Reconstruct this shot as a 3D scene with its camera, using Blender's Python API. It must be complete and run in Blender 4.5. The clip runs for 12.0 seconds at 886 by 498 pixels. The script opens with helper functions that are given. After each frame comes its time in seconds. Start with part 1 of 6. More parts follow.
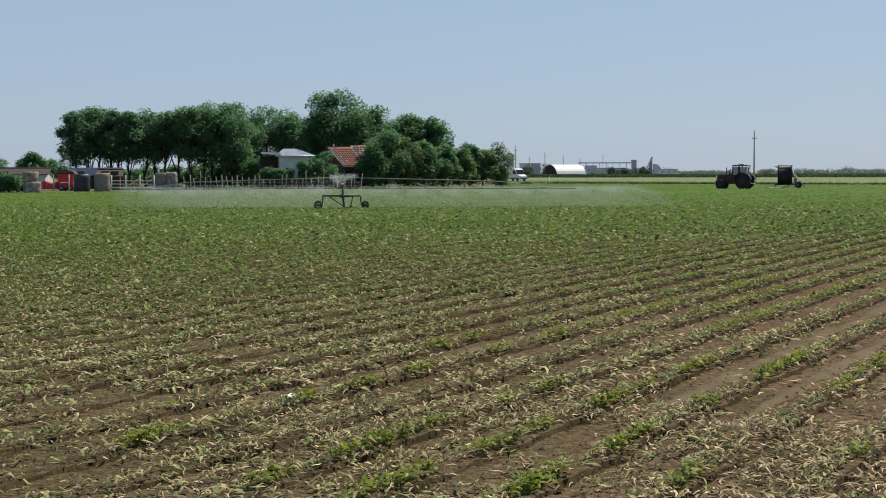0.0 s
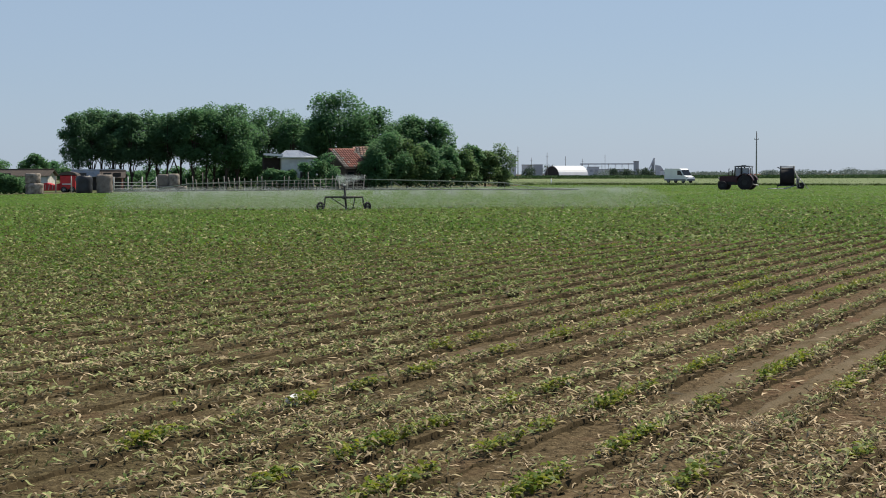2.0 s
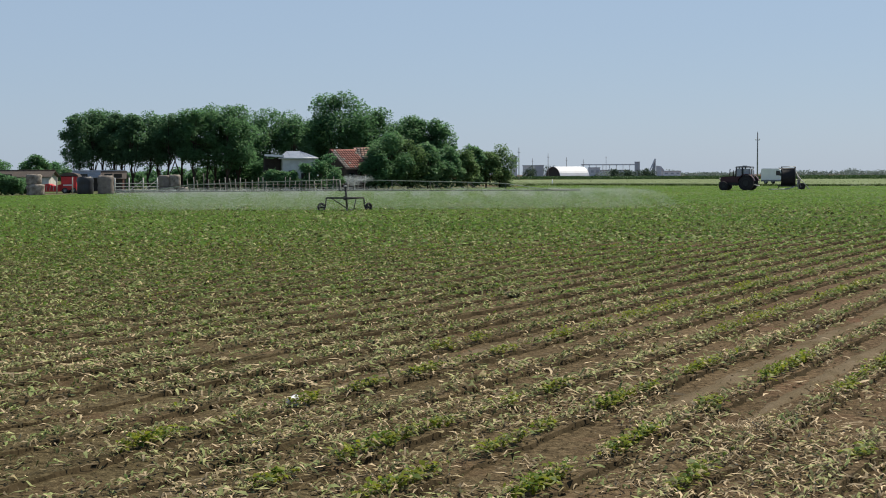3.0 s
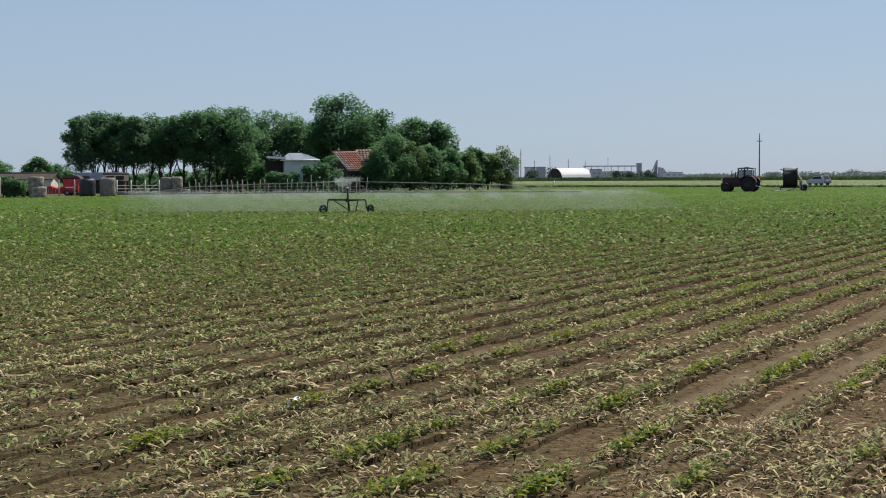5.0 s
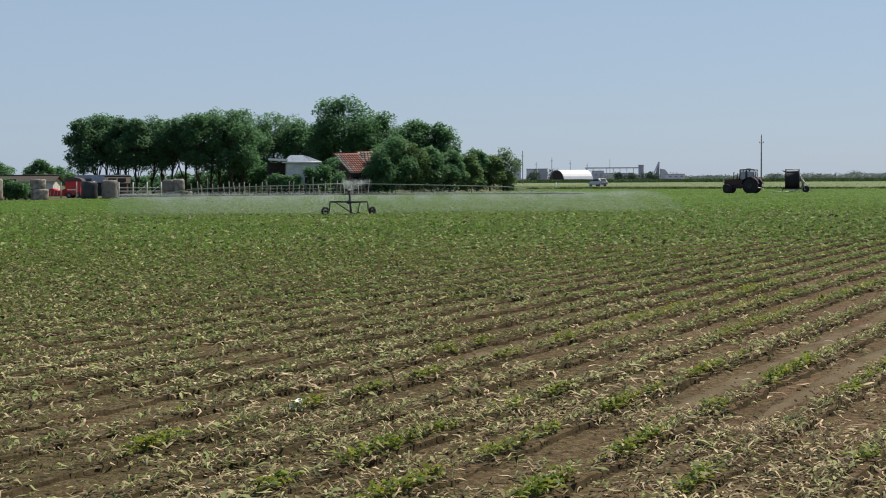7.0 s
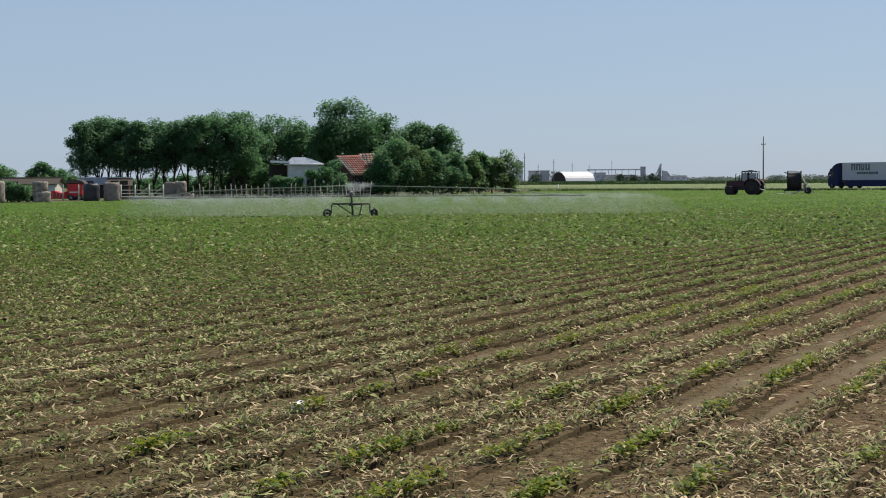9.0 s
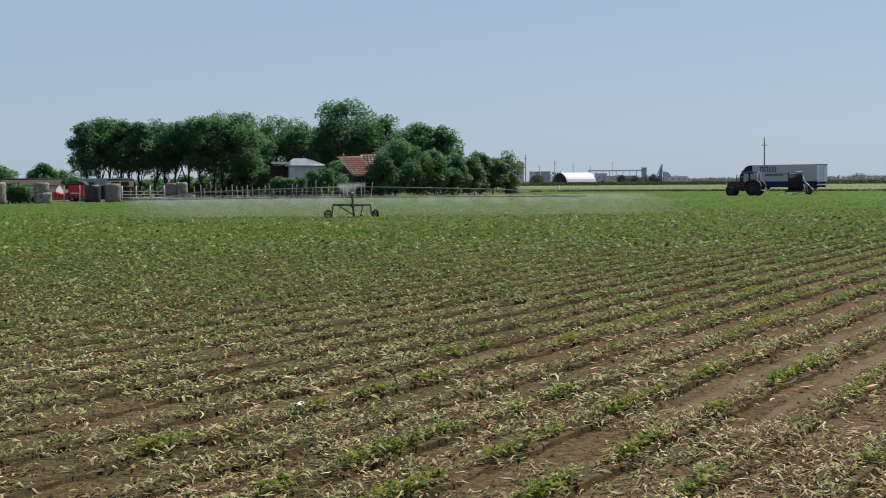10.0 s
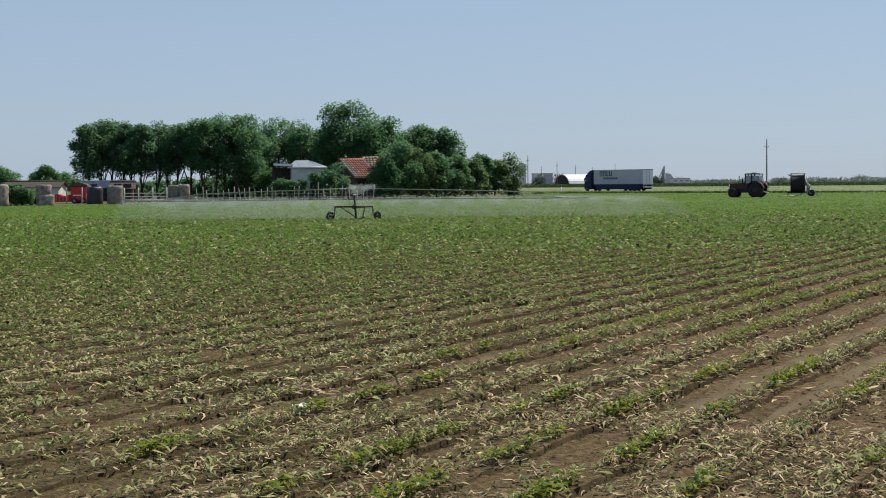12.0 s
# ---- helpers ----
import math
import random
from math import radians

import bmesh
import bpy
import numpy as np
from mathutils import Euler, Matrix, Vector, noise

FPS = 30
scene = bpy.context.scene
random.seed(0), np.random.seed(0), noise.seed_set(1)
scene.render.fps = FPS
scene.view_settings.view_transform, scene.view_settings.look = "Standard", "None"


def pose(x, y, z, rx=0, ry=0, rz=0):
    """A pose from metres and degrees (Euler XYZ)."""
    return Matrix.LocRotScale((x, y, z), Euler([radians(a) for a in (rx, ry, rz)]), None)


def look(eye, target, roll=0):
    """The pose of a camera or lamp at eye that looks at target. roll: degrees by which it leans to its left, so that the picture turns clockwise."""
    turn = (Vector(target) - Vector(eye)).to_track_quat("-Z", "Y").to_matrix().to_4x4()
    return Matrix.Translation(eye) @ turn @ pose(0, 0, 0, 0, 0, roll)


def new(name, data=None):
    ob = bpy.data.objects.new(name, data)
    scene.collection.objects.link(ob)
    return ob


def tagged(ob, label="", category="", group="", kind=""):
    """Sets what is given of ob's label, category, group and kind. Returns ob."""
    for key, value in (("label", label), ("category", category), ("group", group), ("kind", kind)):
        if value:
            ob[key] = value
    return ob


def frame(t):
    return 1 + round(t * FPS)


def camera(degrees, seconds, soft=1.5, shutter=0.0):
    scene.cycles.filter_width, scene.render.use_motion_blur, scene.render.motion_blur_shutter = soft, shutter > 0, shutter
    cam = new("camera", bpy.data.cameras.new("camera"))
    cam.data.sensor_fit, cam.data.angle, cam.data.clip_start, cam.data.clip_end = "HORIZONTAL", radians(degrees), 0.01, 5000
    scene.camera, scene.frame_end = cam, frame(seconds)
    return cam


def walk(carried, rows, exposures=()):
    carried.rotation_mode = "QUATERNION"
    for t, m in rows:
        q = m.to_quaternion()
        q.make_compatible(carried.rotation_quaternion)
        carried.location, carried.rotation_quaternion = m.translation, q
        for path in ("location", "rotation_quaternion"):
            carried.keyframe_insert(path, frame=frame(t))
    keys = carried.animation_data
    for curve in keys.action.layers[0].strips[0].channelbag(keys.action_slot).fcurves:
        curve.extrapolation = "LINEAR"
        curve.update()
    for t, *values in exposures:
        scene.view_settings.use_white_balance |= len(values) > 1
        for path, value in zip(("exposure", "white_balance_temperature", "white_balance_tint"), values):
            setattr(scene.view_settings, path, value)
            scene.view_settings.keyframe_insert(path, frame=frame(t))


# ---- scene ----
cam = camera(34.8, 12.0, soft=1.0)
PATH = [
    (0, (-0.015, -0.027, 1.716), (0.673, 99.826, -3.659), -0.133),
    (1, (-0.016, -0.018, 1.713), (0.590, 99.838, -3.619), -0.157),
    (2, (-0.017, -0.011, 1.710), (0.512, 99.848, -3.571), -0.186),
    (3, (-0.017, -0.007, 1.709), (0.438, 99.856, -3.517), -0.220),
    (4, (-0.017, -0.004, 1.707), (0.367, 99.862, -3.458), -0.257),
    (5, (-0.016, -0.002, 1.706), (0.299, 99.867, -3.394), -0.295),
    (6, (-0.015, -0.002, 1.705), (0.231, 99.871, -3.327), -0.334),
    (7, (-0.013, -0.001, 1.704), (0.163, 99.875, -3.258), -0.371),
    (8, (-0.011, -0.002, 1.704), (0.095, 99.879, -3.188), -0.406),
    (9, (-0.008, -0.002, 1.703), (0.025, 99.882, -3.118), -0.437),
    (10, (-0.006, -0.001, 1.702), (-0.047, 99.886, -3.050), -0.463),
    (11, (-0.002, 0.000, 1.700), (-0.122, 99.891, -2.984), -0.483),
    (12, (0.001, 0.003, 1.698), (-0.202, 99.896, -2.921), -0.495),
]
walk(cam, [(t, look(e, g, r)) for t, e, g, r in PATH])

# ---- daylight: high sun from the side, clear pale sky ----
SUN = Vector((0.65, 0.62, 1.2)).normalized()
world = bpy.data.worlds.new("sky")
world.use_nodes = True
scene.world = world
wn = world.node_tree.nodes
sky = wn.new("ShaderNodeTexSky")
sky.sky_type, sky.sun_disc = "NISHITA", False
sky.sun_elevation = math.asin(SUN.z)
sky.sun_rotation = math.atan2(SUN.x, SUN.y)
sky.altitude, sky.air_density, sky.dust_density, sky.ozone_density = 0, 1.0, 0.4, 3.0
haze = wn.new("ShaderNodeMix")   # summer haze, thick near the horizon and thin overhead
haze.data_type = "RGBA"
where, split, height = wn.new("ShaderNodeTexCoord"), wn.new("ShaderNodeSeparateXYZ"), wn.new("ShaderNodeMapRange")
height.inputs["From Min"].default_value, height.inputs["From Max"].default_value = 0.10, 0.65
height.inputs["To Min"].default_value, height.inputs["To Max"].default_value = 0.74, 0.08
world.node_tree.links.new(where.outputs["Generated"], split.inputs[0])
world.node_tree.links.new(split.outputs["Z"], height.inputs["Value"])
world.node_tree.links.new(height.outputs[0], haze.inputs[0])
haze.inputs[7].default_value = (4.0, 5.22, 7.05, 1)
world.node_tree.links.new(sky.outputs[0], haze.inputs[6])
world.node_tree.links.new(haze.outputs[2], wn["Background"].inputs[0])
wn["Background"].inputs[1].default_value = 0.093
lamp = bpy.data.lights.new("sun", "SUN")
lamp.energy, lamp.angle, lamp.color = 5.0, radians(0.55), (1.0, 0.92, 0.77)
sun = new("sun", lamp)
sun.matrix_world = look(SUN * 50, (0, 0, 0))
scene.view_settings.exposure = 0.0


# ---- materials ----
def mat(name, colour, rough=0.7, vary=0.25, scale=3.0, fine=40.0, bump=0.2, metal=0.0, second=None, island=0.0, thin=0.0, spec=0.5, obrand=0.0):
    """A surface with stains at one scale and grain at a finer one; second: the colour of its worn patches."""
    m = bpy.data.materials.new(name)
    m.use_nodes = True
    nt = m.node_tree
    N, L = nt.nodes, nt.links
    p = N["Principled BSDF"]
    p.inputs["Roughness"].default_value, p.inputs["Metallic"].default_value = rough, metal
    p.inputs["Specular IOR Level"].default_value = spec
    geo = N.new("ShaderNodeNewGeometry")
    tex = N.new("ShaderNodeTexCoord")
    big, small = N.new("ShaderNodeTexNoise"), N.new("ShaderNodeTexNoise")
    big.inputs["Scale"].default_value, small.inputs["Scale"].default_value = scale, fine
    big.inputs["Detail"].default_value = small.inputs["Detail"].default_value = 4
    for n in (big, small):
        L.new(tex.outputs["Object"], n.inputs["Vector"])
    ramp = N.new("ShaderNodeValToRGB")
    ramp.color_ramp.elements[0].position, ramp.color_ramp.elements[1].position = 0.38, 0.66
    two = second or [c * (1 - vary) for c in colour]
    ramp.color_ramp.elements[0].color, ramp.color_ramp.elements[1].color = (*colour, 1), (*two, 1)
    L.new(big.outputs[0], ramp.inputs[0])
    hsv = N.new("ShaderNodeHueSaturation")
    L.new(ramp.outputs[0], hsv.inputs["Color"])
    span = N.new("ShaderNodeMapRange")
    span.inputs["To Min"].default_value, span.inputs["To Max"].default_value = 1 - vary, 1 + vary
    L.new(small.outputs[0], span.inputs["Value"])
    value = span.outputs[0]
    for amount, source in ((island, geo.outputs["Random Per Island"]), (obrand, None)):
        if amount:
            if source is None:
                source = N.new("ShaderNodeObjectInfo").outputs["Random"]
            s2, mul = N.new("ShaderNodeMapRange"), N.new("ShaderNodeMath")
            s2.inputs["To Min"].default_value, s2.inputs["To Max"].default_value = 1 - amount, 1 + amount
            mul.operation = "MULTIPLY"
            L.new(source, s2.inputs["Value"])
            L.new(value, mul.inputs[0]), L.new(s2.outputs[0], mul.inputs[1])
            value = mul.outputs[0]
    L.new(value, hsv.inputs["Value"])
    L.new(hsv.outputs[0], p.inputs["Base Color"])
    if bump:
        b = N.new("ShaderNodeBump")
        b.inputs["Strength"].default_value, b.inputs["Distance"].default_value = bump, 0.02
        L.new(small.outputs[0], b.inputs["Height"]), L.new(b.outputs[0], p.inputs["Normal"])
    if thin:
        tr, mix = N.new("ShaderNodeBsdfTranslucent"), N.new("ShaderNodeMixShader")
        L.new(hsv.outputs[0], tr.inputs[0])
        mix.inputs[0].default_value = thin
        L.new(p.outputs[0], mix.inputs[1]), L.new(tr.outputs[0], mix.inputs[2])
        L.new(mix.outputs[0], N["Material Output"].inputs[0])
    return m


def soil_mat(name):
    """Dry brown field soil: darker and dusty patches, crumbs, pale flecks of chaff."""
    m = bpy.data.materials.new(name)
    m.use_nodes = True
    nt = m.node_tree
    N, L = nt.nodes, nt.links
    p = N["Principled BSDF"]
    p.inputs["Roughness"].default_value = 0.95
    p.inputs["Specular IOR Level"].default_value = 0.03
    tex = N.new("ShaderNodeTexCoord")
    def nz(scale, detail=4):
        n = N.new("ShaderNodeTexNoise")
        n.inputs["Scale"].default_value, n.inputs["Detail"].default_value = scale, detail
        L.new(tex.outputs["Object"], n.inputs["Vector"])
        return n.outputs[0]
    def ramp(src, a, b, ca, cb):
        r = N.new("ShaderNodeValToRGB")
        r.color_ramp.elements[0].position, r.color_ramp.elements[1].position = a, b
        r.color_ramp.elements[0].color, r.color_ramp.elements[1].color = (*ca, 1), (*cb, 1)
        L.new(src, r.inputs[0])
        return r.outputs[0]
    def mix(fac, a, b, kind="MIX"):
        x = N.new("ShaderNodeMix")
        x.data_type, x.blend_type = "RGBA", kind
        if isinstance(fac, float):
            x.inputs[0].default_value = fac
        else:
            L.new(fac, x.inputs[0])
        L.new(a, x.inputs[6]), L.new(b, x.inputs[7])
        return x.outputs[2]
    base = ramp(nz(0.35), 0.35, 0.7, (0.121, 0.094, 0.050), (0.196, 0.155, 0.089))
    grain = ramp(nz(17, 8), 0.32, 0.66, (0.36, 0.35, 0.34), (1.06, 1.06, 1.06))
    col = mix(1.0, base, grain, "MULTIPLY")
    red = ramp(nz(1.1), 0.54, 0.80, (0, 0, 0), (0.8, 0.8, 0.8))
    redc = ramp(nz(9), 0.3, 0.7, (0.128, 0.072, 0.043), (0.185, 0.115, 0.072))
    col = mix(red, col, redc)
    sep = N.new("ShaderNodeSeparateXYZ")
    span = N.new("ShaderNodeMapRange")
    span.inputs["From Min"].default_value, span.inputs["From Max"].default_value = -1.5, 4.0
    L.new(tex.outputs["Object"], sep.inputs[0]), L.new(sep.outputs[0], span.inputs[0])
    clay = ramp(nz(0.5), 0.3, 0.7, (1.12, 0.99, 1.04), (1.12, 1.02, 1.16))   # redder earth to one side of the field
    left_dark = ramp(nz(0.25), 0.35, 0.65, (0.74, 0.76, 0.72), (0.95, 0.95, 0.93))   # darker earth to the other side
    col = mix(span.outputs[0], mix(1.0, col, left_dark, "MULTIPLY"), mix(1.0, col, clay, "MULTIPLY"))
    chaff = ramp(nz(75, 3), 0.61, 0.66, (0, 0, 0), (1, 1, 1))
    chaffc = ramp(nz(5), 0.3, 0.7, (0.20, 0.155, 0.085), (0.25, 0.20, 0.12))
    col = mix(chaff, col, chaffc)
    L.new(col, p.inputs["Base Color"])
    b = N.new("ShaderNodeBump")
    b.inputs["Strength"].default_value, b.inputs["Distance"].default_value = 0.9, 0.04
    L.new(nz(22, 6), b.inputs["Height"]), L.new(b.outputs[0], p.inputs["Normal"])
    return m


def glass_mat(name, tint, rough=0.05):
    m = bpy.data.materials.new(name)
    m.use_nodes = True
    p = m.node_tree.nodes["Principled BSDF"]
    p.inputs["Base Color"].default_value = (*tint, 1)
    p.inputs["Transmission Weight"].default_value, p.inputs["Roughness"].default_value, p.inputs["IOR"].default_value = 1.0, rough, 1.05
    return m


SOIL = soil_mat("field_soil")
TRACK = mat("dusty_track_soil", (0.172, 0.134, 0.087), 0.95, 0.35, 2.5, 45, 0.8, second=(0.125, 0.097, 0.056), spec=0.03)
# darker soil for the ridge edges: their shade is put into the colour
SHADE_SOIL = mat("shade_dark_soil", (0.040, 0.030, 0.016), 0.9, 0.4, 2.5, 28, 0.8, second=(0.068, 0.051, 0.028), spec=0.03)
# dark crumbs that paint the shade under the row leaves
SHADE_CLOD = mat("shade_dark_crumb", (0.044, 0.033, 0.016), 0.95, 0.3, 4, 30, 0.5, island=0.4, spec=0.03)
SOIL_CLOD = mat("soil_crumb", (0.085, 0.064, 0.038), 0.95, 0.3, 4, 30, 0.5, island=0.35, spec=0.03)
GREEN = mat("bean_leaf_green", (0.10, 0.185, 0.022), 0.55, 0.2, 2, 60, 0.1, second=(0.16, 0.225, 0.03), island=0.35, thin=0.45, spec=0.2)
LIME = mat("bean_leaf_yellowish", (0.31, 0.335, 0.034), 0.55, 0.2, 2, 60, 0.1, second=(0.20, 0.265, 0.034), island=0.3, thin=0.45, spec=0.2)
OLIVE = mat("bean_leaf_wilted", (0.168, 0.210, 0.076), 0.75, 0.25, 2, 60, 0.1, second=(0.31, 0.315, 0.145), island=0.75, thin=0.2, spec=0.1)
STRAW = mat("dry_straw", (0.52, 0.41, 0.26), 0.8, 0.25, 5, 80, 0.1, second=(0.25, 0.195, 0.12), island=0.7, thin=0.1, spec=0.15)
DRYLEAF = mat("dry_leaf", (0.38, 0.31, 0.175), 0.8, 0.25, 5, 80, 0.1, second=(0.135, 0.115, 0.055), island=0.75, thin=0.15, spec=0.1)
CROP_FAR = mat("crop_green_far", (0.138, 0.265, 0.050), 0.6, 0.12, 0.12, 30, 0.0, second=(0.182, 0.295, 0.065), island=0.18, thin=0.5, spec=0.2)
VERGE = mat("verge_turf", (0.21, 0.25, 0.13), 0.9, 0.25, 0.12, 6, 0.2, second=(0.16, 0.21, 0.09), spec=0.05)
VERGE_BLADE = mat("verge_grass_blade", (0.25, 0.285, 0.165), 0.8, 0.1, 0.06, 6, 0.0, second=(0.17, 0.225, 0.105), island=0.08, thin=0.5, spec=0.1)
EDGE_WEED = mat("edge_weed_leaf", (0.075, 0.125, 0.038), 0.8, 0.2, 0.2, 6, 0.0, second=(0.12, 0.165, 0.055), island=0.2, thin=0.3, spec=0.1)
YARD = mat("yard_turf", (0.09, 0.12, 0.045), 0.95, 0.3, 0.2, 8, 0.2, second=(0.14, 0.13, 0.075), spec=0.05)
CORN = mat("corn_leaf", (0.055, 0.11, 0.038), 0.6, 0.2, 0.05, 10, 0.0, second=(0.07, 0.13, 0.045), island=0.1, thin=0.2, spec=0.15)
ASPHALT = mat("asphalt", (0.06, 0.06, 0.062), 0.9, 0.2, 0.3, 40, 0.2, spec=0.15)
LEAF_A = mat("acacia_leaf", (0.104, 0.215, 0.106), 0.6, 0.2, 0.4, 8, 0.0, second=(0.15, 0.27, 0.138), island=0.16, thin=0.6, spec=0.2)
LEAF_B = mat("walnut_leaf", (0.112, 0.238, 0.104), 0.6, 0.2, 0.4, 8, 0.0, second=(0.155, 0.29, 0.134), island=0.16, thin=0.6, spec=0.2)
LEAF_NEAR_WORKS = mat("works_bush_leaf", (0.05, 0.085, 0.055), 0.8, 0.15, 0.1, 2, 0.0, second=(0.07, 0.11, 0.07), island=0.1, thin=0.3, spec=0.1)
LEAF_C = mat("bush_leaf", (0.100, 0.238, 0.105), 0.6, 0.2, 0.4, 8, 0.0, second=(0.18, 0.305, 0.135), island=0.16, thin=0.5, spec=0.2)
LEAF_D = mat("olive_bush_leaf", (0.125, 0.228, 0.085), 0.6, 0.2, 0.4, 8, 0.0, second=(0.19, 0.29, 0.115), island=0.16, thin=0.5, spec=0.2)
# pale blue-green: the haze of distance is put into this leaf colour
LEAF_HAZED = mat("hazed_leaf", (0.19, 0.245, 0.235), 0.8, 0.1, 0.05, 2, 0.0, second=(0.10, 0.135, 0.112), island=0.04, thin=0.5, spec=0.1)
BARK = mat("bark", (0.085, 0.068, 0.052), 0.9, 0.35, 2, 14, 0.6, spec=0.1)
WOOD = mat("weathered_wood", (0.50, 0.46, 0.40), 0.85, 0.3, 2, 30, 0.3, obrand=0.25, spec=0.1)
PALE_WOOD = mat("whitewashed_wood", (0.72, 0.70, 0.66), 0.85, 0.2, 2, 30, 0.2, second=(0.55, 0.53, 0.49), spec=0.1)
POLE = mat("weathered_pole", (0.23, 0.23, 0.235), 0.85, 0.25, 1, 20, 0.3)
HAY = mat("hay", (0.37, 0.33, 0.285), 0.95, 0.3, 2.5, 35, 0.8, second=(0.16, 0.14, 0.115), spec=0.05)
TILE = mat("clay_tile", (0.29, 0.105, 0.080), 0.85, 0.25, 2, 20, 0.3, second=(0.20, 0.092, 0.075), obrand=0.25)
TILE_OLD = mat("old_clay_tile", (0.095, 0.074, 0.062), 0.9, 0.3, 2, 20, 0.3, second=(0.07, 0.06, 0.053), obrand=0.3)
TILE_PALE = mat("pale_clay_tile", (0.42, 0.25, 0.18), 0.85, 0.2, 2, 20, 0.3, second=(0.30, 0.2, 0.15), obrand=0.25)
BRICK = mat("red_brick", (0.24, 0.115, 0.095), 0.9, 0.25, 2, 18, 0.3)
PLASTER = mat("white_plaster", (0.72, 0.71, 0.68), 0.85, 0.12, 1.2, 25, 0.15, second=(0.56, 0.55, 0.52))
# dark boards, used as well where shade is painted on walls and openings
DARKWALL = mat("dark_boards_and_shade", (0.05, 0.042, 0.036), 0.9, 0.3, 2, 20, 0.2)
TIN = mat("tin_roof", (0.20, 0.245, 0.32), 0.65, 0.2, 1, 20, 0.1, second=(0.27, 0.31, 0.38))
TILE_GREY = mat("weathered_grey_tile", (0.23, 0.20, 0.175), 0.9, 0.3, 2, 20, 0.3, second=(0.15, 0.125, 0.11), obrand=0.3)
PALE_SHEET = mat("pale_sheet_roof", (0.50, 0.50, 0.50), 0.7, 0.15, 1, 20, 0.1, second=(0.38, 0.37, 0.36))
WRAP = mat("dark_bale_wrap", (0.035, 0.038, 0.045), 0.5, 0.25, 2, 12, 0.4)
HAY_DARK = mat("darker_hay", (0.27, 0.24, 0.21), 0.95, 0.3, 2.5, 35, 0.8, second=(0.20, 0.175, 0.15), spec=0.05)
RED = mat("red_paint", (0.62, 0.025, 0.03), 0.45, 0.15, 1.5, 20, 0.05, second=(0.45, 0.02, 0.025))
DARKRED = mat("faded_dark_red_paint", (0.052, 0.011, 0.018), 0.5, 0.2, 2, 20, 0.05)
BLACK = mat("black_rubber", (0.018, 0.018, 0.019), 0.8, 0.25, 3, 30, 0.3)
DARKSTEEL = mat("dark_painted_steel", (0.022, 0.026, 0.024), 0.6, 0.25, 3, 30, 0.1)
STEEL = mat("galvanised_steel", (0.42, 0.43, 0.42), 0.5, 0.2, 3, 30, 0.1, metal=0.5)
BOOM = mat("green_boom_paint", (0.06, 0.08, 0.058), 0.55, 0.2, 2, 20, 0.1)
# paler copy of the boom paint, with sunlight on the upper pipe coloured in
BOOM_LIT = mat("sunlit_green_boom_paint", (0.30, 0.36, 0.27), 0.55, 0.2, 2, 20, 0.1)
BLUE = mat("dark_blue_paint", (0.006, 0.014, 0.075), 0.5, 0.12, 1, 20, 0.02, spec=0.25)
SILVER = mat("silver_paint", (0.58, 0.60, 0.62), 0.35, 0.06, 1, 20, 0.02)
# opaque pale glass: the reflected sky is painted into its colour
SKYGLASS = mat("painted_sky_glass", (0.36, 0.40, 0.43), 0.15, 0.1, 2, 10, 0.0)
TRAILER = mat("grey_white_tarpaulin", (0.45, 0.46, 0.52), 0.6, 0.06, 0.8, 12, 0.05)
WHITE = mat("white_paint", (0.78, 0.79, 0.80), 0.4, 0.06, 1, 20, 0.02)
LETTER = mat("dark_grey_print", (0.10, 0.11, 0.14), 0.6, 0.1, 2, 20, 0.0)
GREYPAINT = mat("grey_paint", (0.16, 0.17, 0.18), 0.4, 0.1, 1, 20, 0.02)
GLASS = glass_mat("clear_glass", (0.97, 0.98, 0.98))
DARKGLASS = mat("dark_glass", (0.015, 0.018, 0.022), 0.08, 0.1, 1, 10, 0.0)
HULL = mat("white_tent_sheet", (0.85, 0.86, 0.86), 0.6, 0.05, 0.3, 3, 0.05)
# both works colours are lightened to carry the distance haze
CONCRETE = mat("grey_concrete", (0.64, 0.67, 0.70), 0.9, 0.12, 0.1, 2, 0.1)
CONCRETE_DARK = mat("dark_grey_cladding", (0.42, 0.46, 0.50), 0.9, 0.12, 0.1, 2, 0.1)
WATER = mat("water_drop", (0.62, 0.68, 0.66), 0.3, 0.05, 3, 10, 0.0, thin=0.5)
HOSE = mat("pale_hose", (0.45, 0.46, 0.44), 0.6, 0.15, 2, 20, 0.05)


# ---- shaping ----
def box(bm, c, s, m=None, taper=1.0):
    v = [Vector((x * s[0] / 2 * (taper if z > 0 else 1), y * s[1] / 2 * (taper if z > 0 else 1), z * s[2] / 2)) + Vector(c)
         for z in (-1, 1) for x, y in ((-1, -1), (1, -1), (1, 1), (-1, 1))]
    v = [bm.verts.new(m @ p if m else p) for p in v]
    for f in ((3, 2, 1, 0), (4, 5, 6, 7), (0, 1, 5, 4), (1, 2, 6, 5), (2, 3, 7, 6), (3, 0, 4, 7)):
        bm.faces.new([v[i] for i in f])
    return bm


def tube(bm, a, b, r, r2=None, seg=8, caps=True):
    a, b = Vector(a), Vector(b)
    q = (b - a).to_track_quat("Z", "Y")
    r2 = r if r2 is None else r2
    rings = [[bm.verts.new(p + q @ Vector((rr * math.cos(k * math.tau / seg), rr * math.sin(k * math.tau / seg), 0))) for k in range(seg)]
             for p, rr in ((a, r), (b, r2))]
    for k in range(seg):
        f = bm.faces.new((rings[0][k], rings[0][(k + 1) % seg], rings[1][(k + 1) % seg], rings[1][k]))
        f.smooth = seg > 5
    if caps:
        bm.faces.new(rings[0][::-1]), bm.faces.new(rings[1])
    return bm


